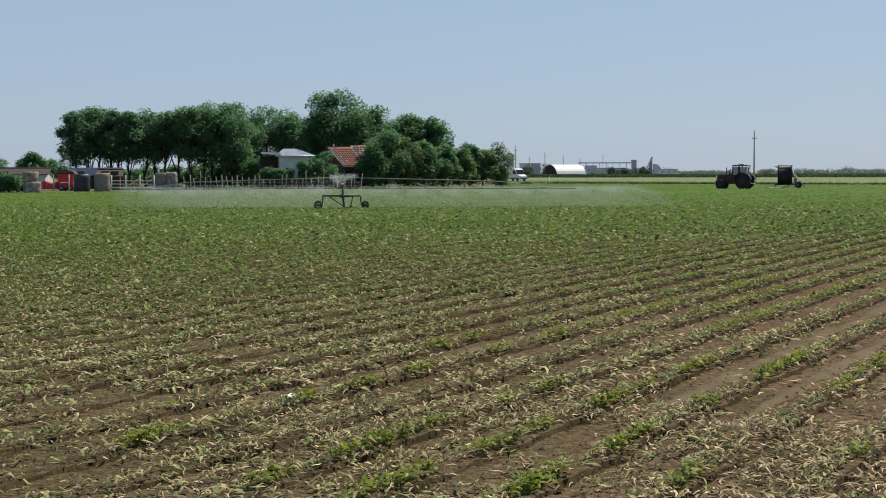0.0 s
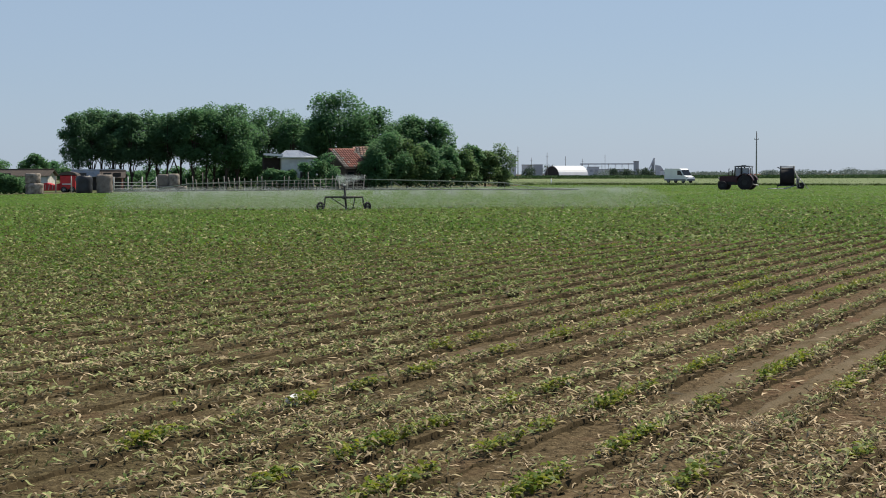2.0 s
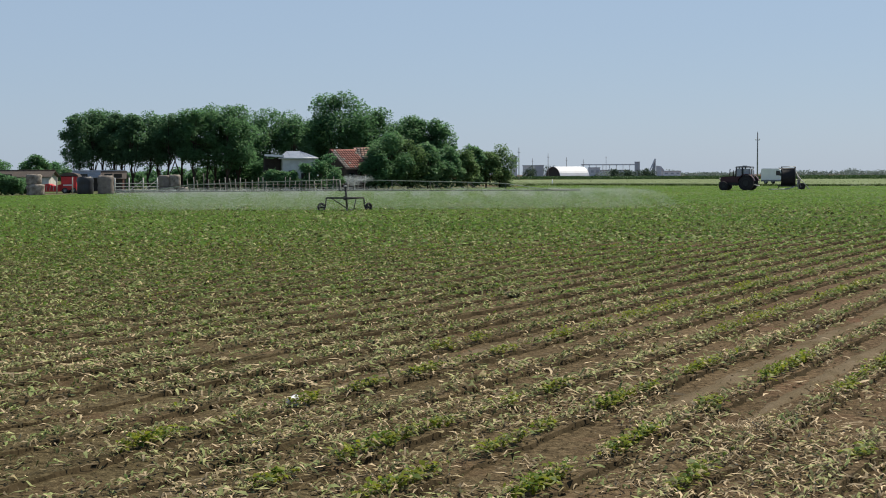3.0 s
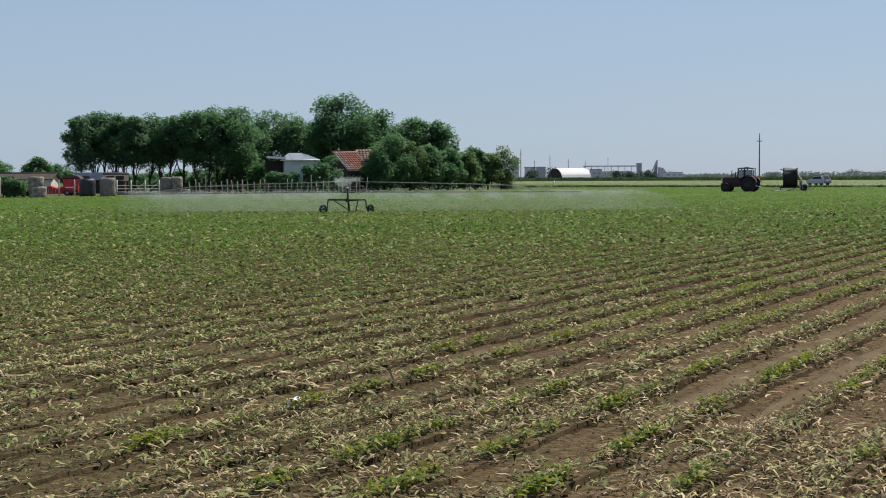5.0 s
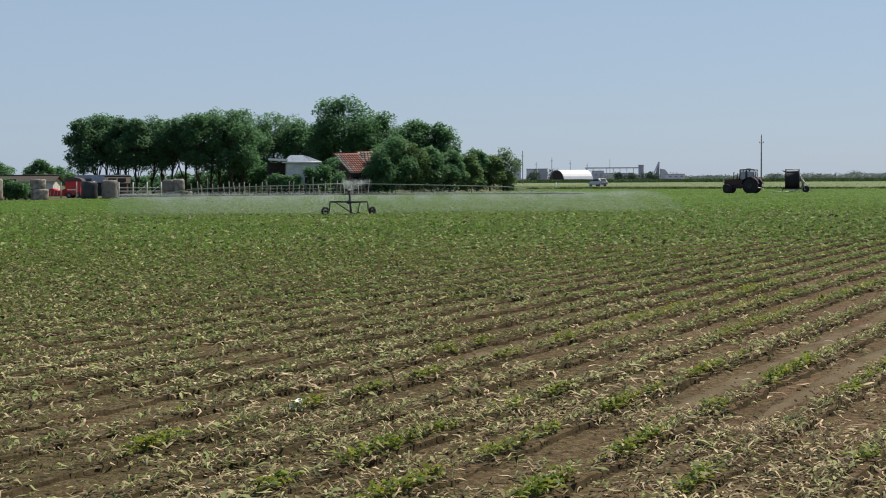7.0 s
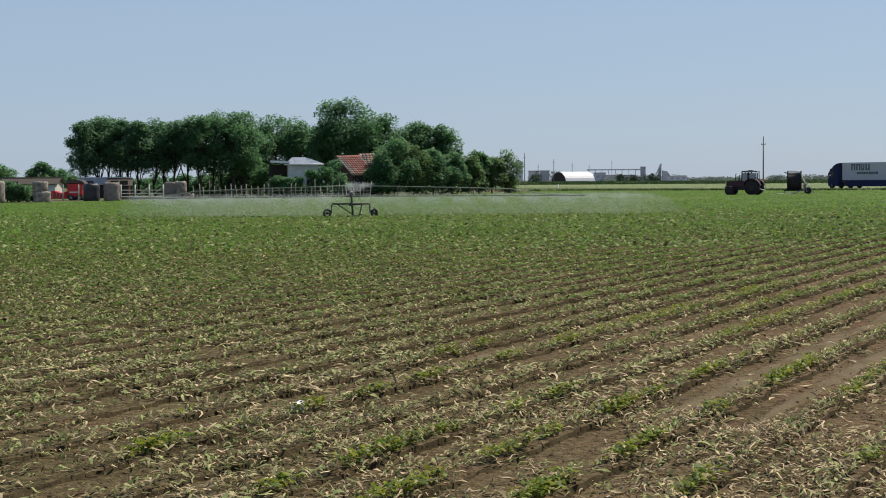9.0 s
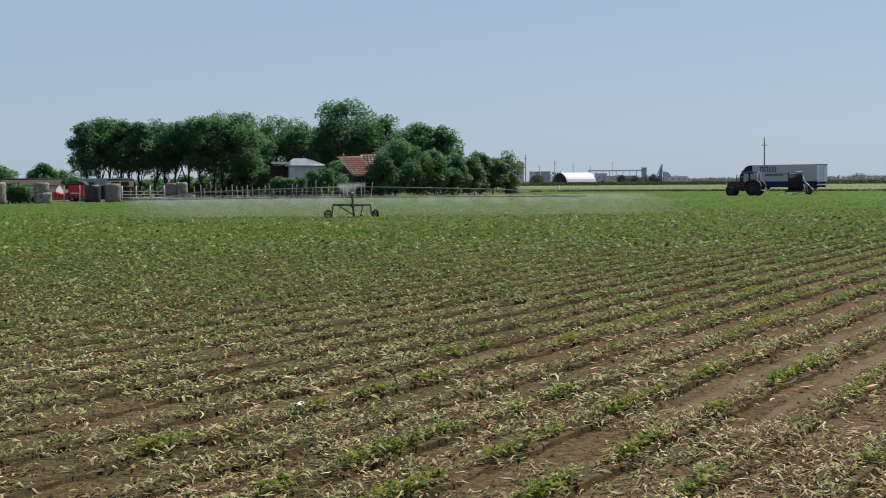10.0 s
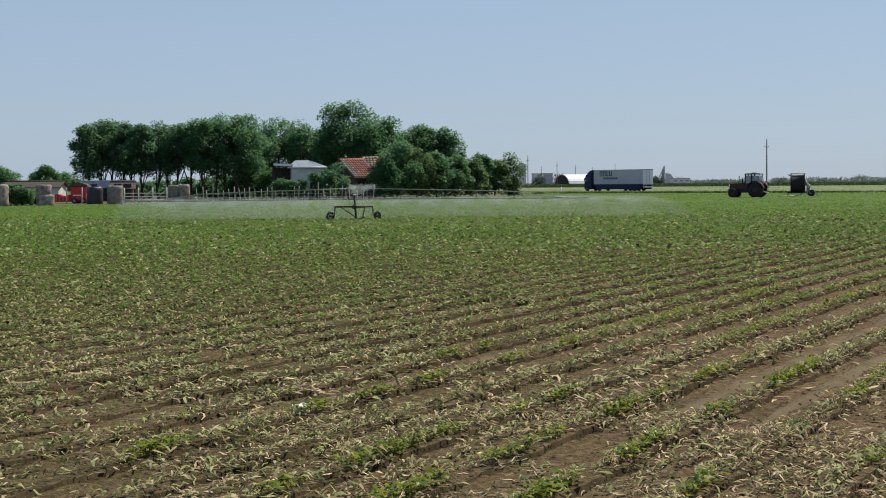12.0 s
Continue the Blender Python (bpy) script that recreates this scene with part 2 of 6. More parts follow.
def pipe(bm, points, r, seg=6):
    """One continuous round pipe through the points."""
    rings = []
    for i, p in enumerate(points):
        way = Vector(points[min(i + 1, len(points) - 1)]) - Vector(points[max(i - 1, 0)])
        q = way.to_track_quat("Z", "Y")
        rings.append([bm.verts.new(Vector(p) + q @ Vector((r * math.cos(k * math.tau / seg), r * math.sin(k * math.tau / seg), 0))) for k in range(seg)])
    for a, b in zip(rings, rings[1:]):
        for k in range(seg):
            bm.faces.new((a[k], a[(k + 1) % seg], b[(k + 1) % seg], b[k])).smooth = True
    bm.faces.new(rings[0][::-1]), bm.faces.new(rings[-1])
    return bm


def lathe(bm, profile, centre, axis="y", seg=20):
    """profile: (radius, along) pairs turned about an axis through centre."""
    rings = []
    for r, h in profile:
        ring = []
        for k in range(seg):
            c, s = r * math.cos(k * math.tau / seg), r * math.sin(k * math.tau / seg)
            ring.append(bm.verts.new(Vector(centre) + Vector({"y": (c, h, s), "z": (c, s, h), "x": (h, c, s)}[axis])))
        rings.append(ring)
    for a, b in zip(rings, rings[1:]):
        for k in range(seg):
            bm.faces.new((a[k], a[(k + 1) % seg], b[(k + 1) % seg], b[k])).smooth = True
    bm.faces.new(rings[0][::-1]), bm.faces.new(rings[-1])
    bmesh.ops.recalc_face_normals(bm, faces=bm.faces)
    return bm


def prism(bm, outline, y0, y1):
    """An outline in x and z, drawn out from y0 to y1."""
    a = [bm.verts.new((x, y0, z)) for x, z in outline]
    b = [bm.verts.new((x, y1, z)) for x, z in outline]
    n = len(a)
    bm.faces.new(a), bm.faces.new(b[::-1])
    for k in range(n):
        bm.faces.new((a[k], b[k], b[(k + 1) % n], a[(k + 1) % n]))
    bmesh.ops.recalc_face_normals(bm, faces=bm.faces)
    return bm


def rounded(bm, w=0.02, seg=2):
    bmesh.ops.bevel(bm, geom=[e for e in bm.edges if len(e.link_faces) == 2 and e.calc_face_angle(0) > 0.5], offset=w, segments=seg, affect="EDGES", clamp_overlap=True)
    return bm


def part(name, bm, material, parent=None, label=""):
    me = bpy.data.meshes.new(name)
    bm.to_mesh(me)
    bm.free()
    for m in material if isinstance(material, (list, tuple)) else (material,):
        me.materials.append(m)
    ob = new(name, me)
    ob.parent = parent
    return tagged(ob, label)


def sheet(name, verts, faces, materials, index=None, parent=None):
    """A mesh from arrays; index: the material of each face."""
    me = bpy.data.meshes.new(name)
    verts, faces = np.asarray(verts, np.float32), np.asarray(faces, np.int32)
    n, k = faces.shape
    me.vertices.add(len(verts)), me.loops.add(n * k), me.polygons.add(n)
    me.vertices.foreach_set("co", verts.ravel())
    me.loops.foreach_set("vertex_index", faces.ravel())
    me.polygons.foreach_set("loop_start", np.arange(0, n * k, k, dtype=np.int32))
    for m in materials:
        me.materials.append(m)
    if index is not None:
        me.polygons.foreach_set("material_index", np.asarray(index, np.int32))
    me.update(calc_edges=True)
    me.validate()
    ob = new(name, me)
    ob.parent = parent
    return ob


def empty(name, m=None):
    ob = new(name)
    ob.empty_display_size = 0.3
    if m:
        ob.matrix_world = m
    return ob


RNG = np.random.default_rng(7)


def blades(centres, length, width, tilt=(0.1, 1.2), yaw=None, bend=0.3, rng=RNG):
    """Small folded leaves: per centre one four-sided leaf of two triangles pairs, rising from its root."""
    n = len(centres)
    yaw = rng.uniform(0, math.tau, n) if yaw is None else yaw
    t = rng.uniform(*tilt, n)
    ln = length * rng.uniform(0.6, 1.35, n)
    wd = width * rng.uniform(0.6, 1.35, n)
    d = np.c_[np.cos(yaw) * np.cos(t), np.sin(yaw) * np.cos(t), np.sin(t)]
    side = np.c_[-np.sin(yaw), np.cos(yaw), np.zeros(n)]
    up = np.cross(d, side)
    roll = rng.uniform(-0.7, 0.7, n)[:, None]
    side = side * np.cos(roll) + up * np.sin(roll)
    c = np.asarray(centres)
    mid = c + d * (ln * 0.5)[:, None] + np.c_[np.zeros((n, 2)), bend * ln * 0.3]
    tip = c + d * ln[:, None] - np.c_[np.zeros((n, 2)), bend * ln * 0.35]
    v = np.stack([c, mid + side * (wd / 2)[:, None], tip, mid - side * (wd / 2)[:, None]], 1).reshape(-1, 3)
    k = np.arange(n)[:, None] * 4
    return v, np.concatenate([k + [0, 1, 3], k + [1, 2, 3]], 1).reshape(-1, 3)


def ribbons(centres, length, width, curl=1.6, lift=0.02, rng=RNG):
    """Dry curled strips that lie on the ground: three short lengths, each turned from the last."""
    n = len(centres)
    yaw = rng.uniform(0, math.tau, n)
    turn = rng.normal(0, curl * 0.5, (n, 3))
    ln, wd = length * rng.uniform(0.5, 1.5, n), width * rng.uniform(0.6, 1.5, n)
    p = np.asarray(centres, float).copy()
    rows = []
    for i in range(4):
        w = wd * (0.45, 1.0, 0.9, 0.3)[i]
        side = np.c_[-np.sin(yaw), np.cos(yaw), rng.normal(0, 0.3, n)]
        rows += [p + side * (w / 2)[:, None], p - side * (w / 2)[:, None]]
        if i < 3:
            rise = rng.normal(0, lift, n) + lift * (1.0, 0.2, -1.0)[i]
            p = p + np.c_[np.cos(yaw) * ln / 3, np.sin(yaw) * ln / 3, rise]
            yaw = yaw + turn[:, i]
    v = np.stack(rows, 1).reshape(-1, 3)
    k = np.arange(n)[:, None] * 8
    f = np.concatenate([k + [0, 2, 3, 1], k + [2, 4, 5, 3], k + [4, 6, 7, 5]], 1).reshape(-1, 4)
    return v, f


# ---- plan ----
ROW_DIR = Vector((math.sin(radians(28.5)), math.cos(radians(28.5))))   # the way the crop rows run
ROW_OFF = Vector((ROW_DIR.y, -ROW_DIR.x))
ROW_GAP, ROW_FIRST = 0.70, -2.52
ROAD_A, ROAD_D = Vector((64.4, 215.5)), Vector((-0.567, 0.824)).normalized()
ROAD_N = Vector((ROAD_D.y, -ROAD_D.x))   # away from the field


def road_at(u, w=0.0):
    return ROAD_A + ROAD_D * u + ROAD_N * w


EDGE_X = (-90, -60, -38, -31, -11, 8, 14, 22, 50, 100, 150)
EDGE_Y = (96, 112, 123, 137, 152, 184, 212, 214, 190, 149, 108)


def field_edge(x):
    return np.interp(x, EDGE_X, EDGE_Y)


def soil_height(x, y):
    """Low ridges along the rows and crumbs between them."""
    s = (x * ROW_OFF.x + y * ROW_OFF.y - ROW_FIRST) / ROW_GAP
    d = (s - np.round(s)) * ROW_GAP
    h = 0.045 * np.exp(-(d / 0.09) ** 2) - 0.024 * np.exp(-((d - 0.15) / 0.05) ** 2) - 0.022 * np.exp(-((d + 0.22) / 0.06) ** 2) - 0.065
    return h * np.clip((61 - y) / 25, 0, 1)


def soil_base(x, y):
    """The hollow soil between the ridges."""
    s = (x * ROW_OFF.x + y * ROW_OFF.y - ROW_FIRST) / ROW_GAP
    d = (s - np.round(s)) * ROW_GAP
    return (-0.065 - 0.012 * np.exp(-((d + 0.22) / 0.07) ** 2)) * np.clip((61 - y) / 25, 0, 1)


def soil_lumps(x, y):
    p = Vector((x, y, 0))
    return min(1.0, max(0.0, (61 - y) / 25)) * (0.016 * noise.noise(p * 3.1) + 0.012 * noise.noise(p * 9.0))


# ---- ground: one sheet to the horizon ----
def ground():
    us = np.concatenate([[-14, -6, -3, -1.8], np.linspace(-1.35, 1.35, 271), [1.8, 3, 6, 14]])
    ys = np.concatenate([[-4500, -300, -30, 0, 2, 2.8], 3.0 * (62 / 3.0) ** np.linspace(0, 1, 330), 62 * (4800 / 62) ** np.linspace(0.05, 1, 36)])
    y, u = np.meshgrid(ys, us, indexing="ij")
    x = u * (np.abs(y) * 0.345 + 1.0)
    z = np.zeros_like(x)
    near = (y > 2.9) & (y < 61) & (np.abs(u) < 1.36)
    z[near] = soil_base(x, y)[near]
    for i, j in np.argwhere(near & (y < 40)):
        z[i, j] += soil_lumps(x[i, j], y[i, j])
    n, m = x.shape
    k = np.arange(n * m).reshape(n, m)
    faces = np.stack([k[:-1, :-1], k[:-1, 1:], k[1:, 1:], k[1:, :-1]], -1).reshape(-1, 4)
    ob = sheet("ground", np.stack([x, y, z], -1).reshape(-1, 3), faces, [SOIL])
    ob.data.polygons.foreach_set("use_smooth", np.ones(len(faces), bool))
    return tagged(ob, "dry brown field soil with straw litter in low ridges", "field soil", kind="structure")


def flat(name, outline, z, material, label, category):
    bm = bmesh.new()
    f = bm.faces.new([bm.verts.new((x, y, z)) for x, y in outline])
    r = bmesh.ops.extrude_face_region(bm, geom=[f])
    bmesh.ops.translate(bm, verts=[v for v in r["geom"] if isinstance(v, bmesh.types.BMVert)], vec=(0, 0, -0.05))
    bmesh.ops.recalc_face_normals(bm, faces=bm.faces)
    return tagged(part(name, bm, material), label, category, kind="structure")


ground()
verge_line = [(x, float(field_edge(x))) for x in (14, 22, 50, 100, 150)]
flat("grass_verge", verge_line + [tuple(road_at(-140, -4.2)), tuple(road_at(150, -4.2)), (-10, 320)], 0.03, VERGE, "strip of pale dry grass between field and road", "grass")
flat("meadow", [tuple(road_at(-170, 3.4)), (320, 400), (320, 480), (15, 480), tuple(road_at(180, 3.4))], 0.03, VERGE, "pale dry meadow behind the road", "grass")
flat("yard", [(x, float(field_edge(x))) for x in (-90, -60, -38, -31, -11, 8)] + [(9, 200), (-10, 330), (-10, 900), (-400, 900), (-400, 110)], 0.02, YARD, "rough green farmyard ground", "yard")
flat("road", [tuple(road_at(-170, -4.0)), tuple(road_at(-170, 3.0)), tuple(road_at(320, 3.0)), tuple(road_at(320, -4.0))], 0.06, ASPHALT, "grey asphalt country road", "road")


# ---- the crop ----
def row_points(off, step, y0, y1, spread, rng):
    """Places along one row that lie within the strip of field in front."""
    s = np.arange(-40, 260, step)
    s = s + rng.uniform(-0.5, 0.5, len(s)) * step
    o = off + rng.normal(0, spread, len(s))
    x, y = s * ROW_DIR.x + o * ROW_OFF.x, s * ROW_DIR.y + o * ROW_OFF.y
    keep = (y > y0) & (y < y1) & (np.abs(x) < 0.40 * y + 1.0) & (y < field_edge(x) - 0.5)
    return np.c_[x, y][keep]


def clump(x, y, seed=0.0, size=1.0):
    return noise.noise(Vector((x / size, y / size, seed)))


# fresh green clumps along the near rows: row, metres along it, half length
FRESH = [(5, 6.78, .12), (5, 7.05, .2), (5, 8.87, .18), (5, 9.74, .22), (5, 10.64, .2), (5, 12.29, .25), (5, 13.69, .25), (6, 12.26, .2), (6, 13.1, .2), (3, 7.23, .1), (3, 7.6, .15), (3, 7.84, .15),
         (3, 8.32, .15), (3, 9.53, .1), (3, 10.4, .25), (2, 7.84, .12), (2, 8.11, .15), (2, 8.61, .15), (2, 9.7, .15), (2, 9.98, .2), (2, 10.59, .2), (2, 11.74, .2), (2, 12.15, .25), (1, 6.9, .2), (1, 7.16, .15),
         (1, 8.2, .15), (1, 8.5, .2), (1, 8.78, .1), (1, 10.08, .2), (1, 11.74, .3), (1, 12.73, .3), (0, 7.32, .1), (0, 7.57, .15), (0, 11.5, .25), (0, 13.07, .3), (3, 6.4, .12), (2, 6.46, .15), (2, 6.75, .12), (2, 7.0, .12),
         (3, 14.5, .4), (3, 16.1, .6), (5, 18.9, .6), (3, 18.6, .7), (3, 20.6, .8), (4, 19.7, .6), (-1, 8.7, .2), (5, 15.5, 1.2), (5, 17.2, .9), (5, 20.3, .8), (3, 17.3, .7), (3, 19.6, .7), (3, 22, .8), (4, 17.6, .7), (4, 18.6, .7)]
FRESH = [(k, s * 1.012 + (0.07 if k == 5 and s < 7.5 else 0), h) for k, s, h in FRESH]
BARE = ((-6.37, 0.17, 8.0), (-3.57, 0.20, 9.5), (-2.87, 0.17, 9.5), (-9.2, 0.13, 13.5))   # smooth wheel lanes between rows


def fresh_at(k, s):
    return max([1 - abs(s - c) / (2.2 * h) for r, c, h in FRESH if r == k] + [0.0])


def crop_row(k):
    """One row of small bean plants: a few fresh clumps, yellowish ones and many wilted."""
    rng = np.random.default_rng(100 + k)
    off = ROW_FIRST - ROW_GAP * k
    pts = row_points(off, 0.05, 3.5, 78, 0.017, rng)
    if len(pts) < 4:
        return None
    cs, mi, ln = [], [], []
    for x, y in pts:
        a = clump(x, y, 3.0 + k * 7.3, 0.8) + 0.5 * clump(x, y, 9.0, 5.0)
        far = min(1.0, max(0.0, (y - 14) / 34))
        right = x / (0.33 * y)
        s = x * ROW_DIR.x + y * ROW_DIR.y
        hot = fresh_at(k, s)
        tall = min(1.0, max(0.0, (y - 10) / 9))
        mid = tall * min(1.0, max(0.0, (48 - y) / 14))
        fresh = a * 0.8 + 0.10 * right - 0.18 + 0.8 * hot
        if a < -0.25 and hot == 0 and rng.random() > 0.3 + 0.62 * tall:
            continue
        count = int((3 + 6 * max(0, fresh) + rng.integers(0, 3)) * (1 + 0.35 * tall) * (1 - 0.45 * far) * (1 if y < 55 else 0.75))
        for _ in range(count):
            r = rng.random()
            green = max(0.04, fresh * 0.95 + 0.10) + far * 0.75
            kind = 0 if r < green * (0.52 - 0.12 * mid - 0.25 * mid * min(1, hot) - 0.3 * max(0, right) * (1 - far) + 0.3 * far) else 1 if r < green * 0.92 else 2
            z = float(soil_height(x, y))
            if rng.random() < min(0.6, (y - 26) / 40):
                kind = 3
            cs.append((x + rng.normal(0, 0.019), y + rng.normal(0, 0.019), z + 0.004 + rng.uniform(0, 0.035 + 0.05 * max(0, fresh) + 0.06 * tall - 0.04 * mid)))
            mi.append(kind)
            ln.append((0.040 if kind < 2 else 0.05) * (1 + far * 0.85 - 0.15 * mid))
    if not cs:
        return None
    cs, mi, ln = np.array(cs), np.array(mi), np.array(ln)
    dry = (mi == 2) & (cs[:, 1] < 40)
    v, f = blades(cs[~dry], ln[~dry], 0.62 * ln[~dry], (-0.3, 1.0), rng=rng)
    mi2 = np.repeat(mi[~dry], 2)
    if dry.any():
        c = cs[dry][::2]
        grow = 1 + np.clip((c[:, 1] - 9) / 22, 0, 1) * 0.5
        v2, f2 = ribbons(c, 0.095 * grow, 0.016 * grow, 2.2, 0.013, rng)
        f2 = np.concatenate([f2[:, [0, 1, 2]], f2[:, [0, 2, 3]]], 1).reshape(-1, 3) + len(v)
        mi2 = np.r_[mi2, np.repeat(rng.choice([2, 2, 4], len(c)), 6)]
        v, f = np.r_[v, v2], np.r_[f, f2]
    ob = sheet("crop_row", v, f, [GREEN, LIME, OLIVE, CROP_FAR, DRYLEAF], mi2)
    return tagged(ob, "row of low bean seedlings, partly fresh green and partly wilted", "crop row", "crop rows in the field", "stuff")


for k in range(-10, 125):
    crop_row(k)


def row_ridge(k):
    """The low ridge of earth that one row stands on: a soft back and a broken, steep hoe-cut edge."""
    off = ROW_FIRST - ROW_GAP * k
    s = np.concatenate([np.arange(0, 20, 0.05), np.arange(20, 42, 0.09), np.arange(42, 95, 0.2)])
    x0, y0 = s * ROW_DIR.x + off * ROW_OFF.x, s * ROW_DIR.y + off * ROW_OFF.y
    s = s[(y0 > 3.6) & (y0 < 60) & (np.abs(x0) < 0.38 * y0 + 0.8)]
    if len(s) < 6:
        return None
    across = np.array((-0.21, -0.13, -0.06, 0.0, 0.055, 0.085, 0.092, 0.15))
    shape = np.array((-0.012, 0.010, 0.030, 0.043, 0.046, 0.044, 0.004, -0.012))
    n, m = len(s), len(across)
    z, o = np.zeros((n, m)), np.zeros((n, m))
    for i, a in enumerate(s):
        x, y = a * ROW_DIR.x + off * ROW_OFF.x, a * ROW_DIR.y + off * ROW_OFF.y
        cut = 0.55 + 1.5 * clump(x, y, 11.0 + 3.1 * k, 1.3) + 0.7 * clump(x, y, 4.0 + k, 0.3)
        cut = min(1.3, max(0.0, cut))
        cut *= 0.8 + 0.3 * min(1.0, max(-1.0, x / (0.25 * y)))
        ragged = 0.035 * clump(x, y, 31.0 + k, 0.16) + 0.03 * clump(x, y, 41.0 + k, 0.7)
        fade = min(1.0, max(0.0, (61 - y) / 25))
        o[i] = off + across + ragged * np.array((1, 0.6, 0.3, 0.2, 0.8, 1, 1, 1))
        top = shape * np.where(shape > 0, 0.45 + 0.65 * cut, 1)
        for j in range(m):
            if 0 < j < m - 1:
                top[j] += 0.012 * noise.noise(Vector((x * 6, y * 6, j * 0.9 + k)))
        z[i] = -0.065 * fade + top * (0.25 + 0.75 * fade)
    x, y = s[:, None] * ROW_DIR.x + o * ROW_OFF.x, s[:, None] * ROW_DIR.y + o * ROW_OFF.y
    q = np.arange(n * m).reshape(n, m)
    f = np.stack([q[:-1, :-1], q[:-1, 1:], q[1:, 1:], q[1:, :-1]], -1).reshape(-1, 4)
    # edge face and foot take the dark soil, painted in place of shade
    ob = sheet("row_ridge", np.stack([x, y, z], -1).reshape(-1, 3), f, [SOIL, SHADE_SOIL], np.tile(np.array((0, 0, 0, 0, 0, 1, 1)), n - 1))
    return tagged(ob, "low ridge of brown earth with a hoe-cut edge", "soil ridge", "soil ridges under the rows", "stuff")


for k in range(-12, 80):
    row_ridge(k)


def bean_plant_mesh(seed):
    """One fresh plant: leaf stalks that spread from one root, each with a small folded leaf."""
    rng = np.random.default_rng(seed)
    n = 13
    c = np.c_[rng.normal(0, 0.026, (n, 2)), rng.uniform(0.02, 0.085, n)]
    v, f = blades(c, np.full(n, 0.05), np.full(n, 0.03), (-0.4, 0.8), rng=rng)
    root = np.array([(-0.003, 0, -0.01), (0.003, 0, -0.01)])
    stalk = np.array([(4 * n, 4 * n + 1, 4 * i) for i in range(n)])
    idx = np.r_[np.repeat(rng.choice([0, 1, 1, 1], n), 2), np.ones(n, int)]
    return sheet("bean_plant", np.r_[v, root], np.r_[f, stalk], [GREEN, LIME], idx)


def bean_plants():
    rng = np.random.default_rng(44)
    stock = [bean_plant_mesh(300 + i) for i in range(10)]
    n = 0
    for k, c, h in FRESH:
        if c > 14:
            continue
        for s in np.arange(c - h, c + h, 0.075):
            if n >= 290:
                break
            o = ROW_FIRST - ROW_GAP * k + rng.normal(0, 0.018)
            x, y = s * ROW_DIR.x + o * ROW_OFF.x, s * ROW_DIR.y + o * ROW_OFF.y
            ob = stock[n] if n < 10 else new("bean_plant", stock[n % 10].data)
            size = rng.uniform(0.8, 1.25)
            ob.matrix_world = pose(x, y, float(soil_height(x, y)) - 0.004, 0, 0, rng.uniform(0, 360)) @ Matrix.Diagonal((size, size, size * 0.72, 1))
            tagged(ob, "small fresh green bean plant in dry soil", "bean plant", "fresh bean plants in the near rows")
            n += 1


bean_plants()


def scrap():
    """A crumpled white scrap lying on the soil beside a row."""
    bm = bmesh.new()
    bmesh.ops.create_icosphere(bm, subdivisions=2, radius=0.055)
    for v in bm.verts:
        v.co *= 1 + 0.45 * noise.noise(v.co * 28)
        v.co.z = v.co.z * 0.75 + 0.04
    ob = part("white_scrap", bm, WHITE)
    o, s = ROW_FIRST - ROW_GAP * 5 - 0.10, 8.93
    x, y = s * ROW_DIR.x + o * ROW_OFF.x, s * ROW_DIR.y + o * ROW_OFF.y
    ob.matrix_world = pose(x, y, float(soil_height(x, y)), 0, 0, 40)
    tagged(ob, "crumpled white plastic scrap lying on the soil", "litter scrap")


scrap()


def tufts():
    """A dry weed tuft far out in the rows, and a heap of loose straw near the field's edge."""
    rng = np.random.default_rng(61)
    c = np.c_[rng.normal(0, 0.075, (90, 2)), rng.uniform(0, 0.09, 90)]
    v, f = blades(c, np.full(90, 0.14), np.full(90, 0.035), (-0.4, 0.7), rng=rng)
    ob = sheet("weed_tuft", v, f, [OLIVE, STRAW], np.repeat(rng.integers(0, 2, 90), 2))
    ob.matrix_world = pose(1.10, 20.3, float(soil_height(1.10, 20.3)))
    tagged(ob, "pale dried weed tuft standing between the rows", "weed tuft", kind="stuff")
    d = np.abs(rng.normal(0, 0.12, 170))
    a = rng.uniform(0, math.tau, 170)
    c = np.c_[d * np.cos(a) * 1.4, d * np.sin(a), np.maximum(0.0, 0.09 - 0.35 * d) * rng.uniform(0, 1, 170) + 0.03]
    v, f = ribbons(c, np.full(170, 0.075), np.full(170, 0.008), 1.6, 0.010, rng)
    ob = sheet("straw_heap", v, f, [STRAW])
    ob.matrix_world = pose(2.15, 9.35, float(soil_height(2.15, 9.35)))
    tagged(ob, "small heap of loose pale straw on soil", "straw heap", kind="stuff")


tufts()


def scatter(n_per, y0, y1, rng):
    """Even scatter over the strip of field between two distances."""
    n = int(0.40 * (y1 * y1 - y0 * y0) * n_per)
    y = np.sqrt(rng.uniform(y0 * y0, y1 * y1, n))
    return np.c_[rng.uniform(-1, 1, n) * 0.40 * y, y]


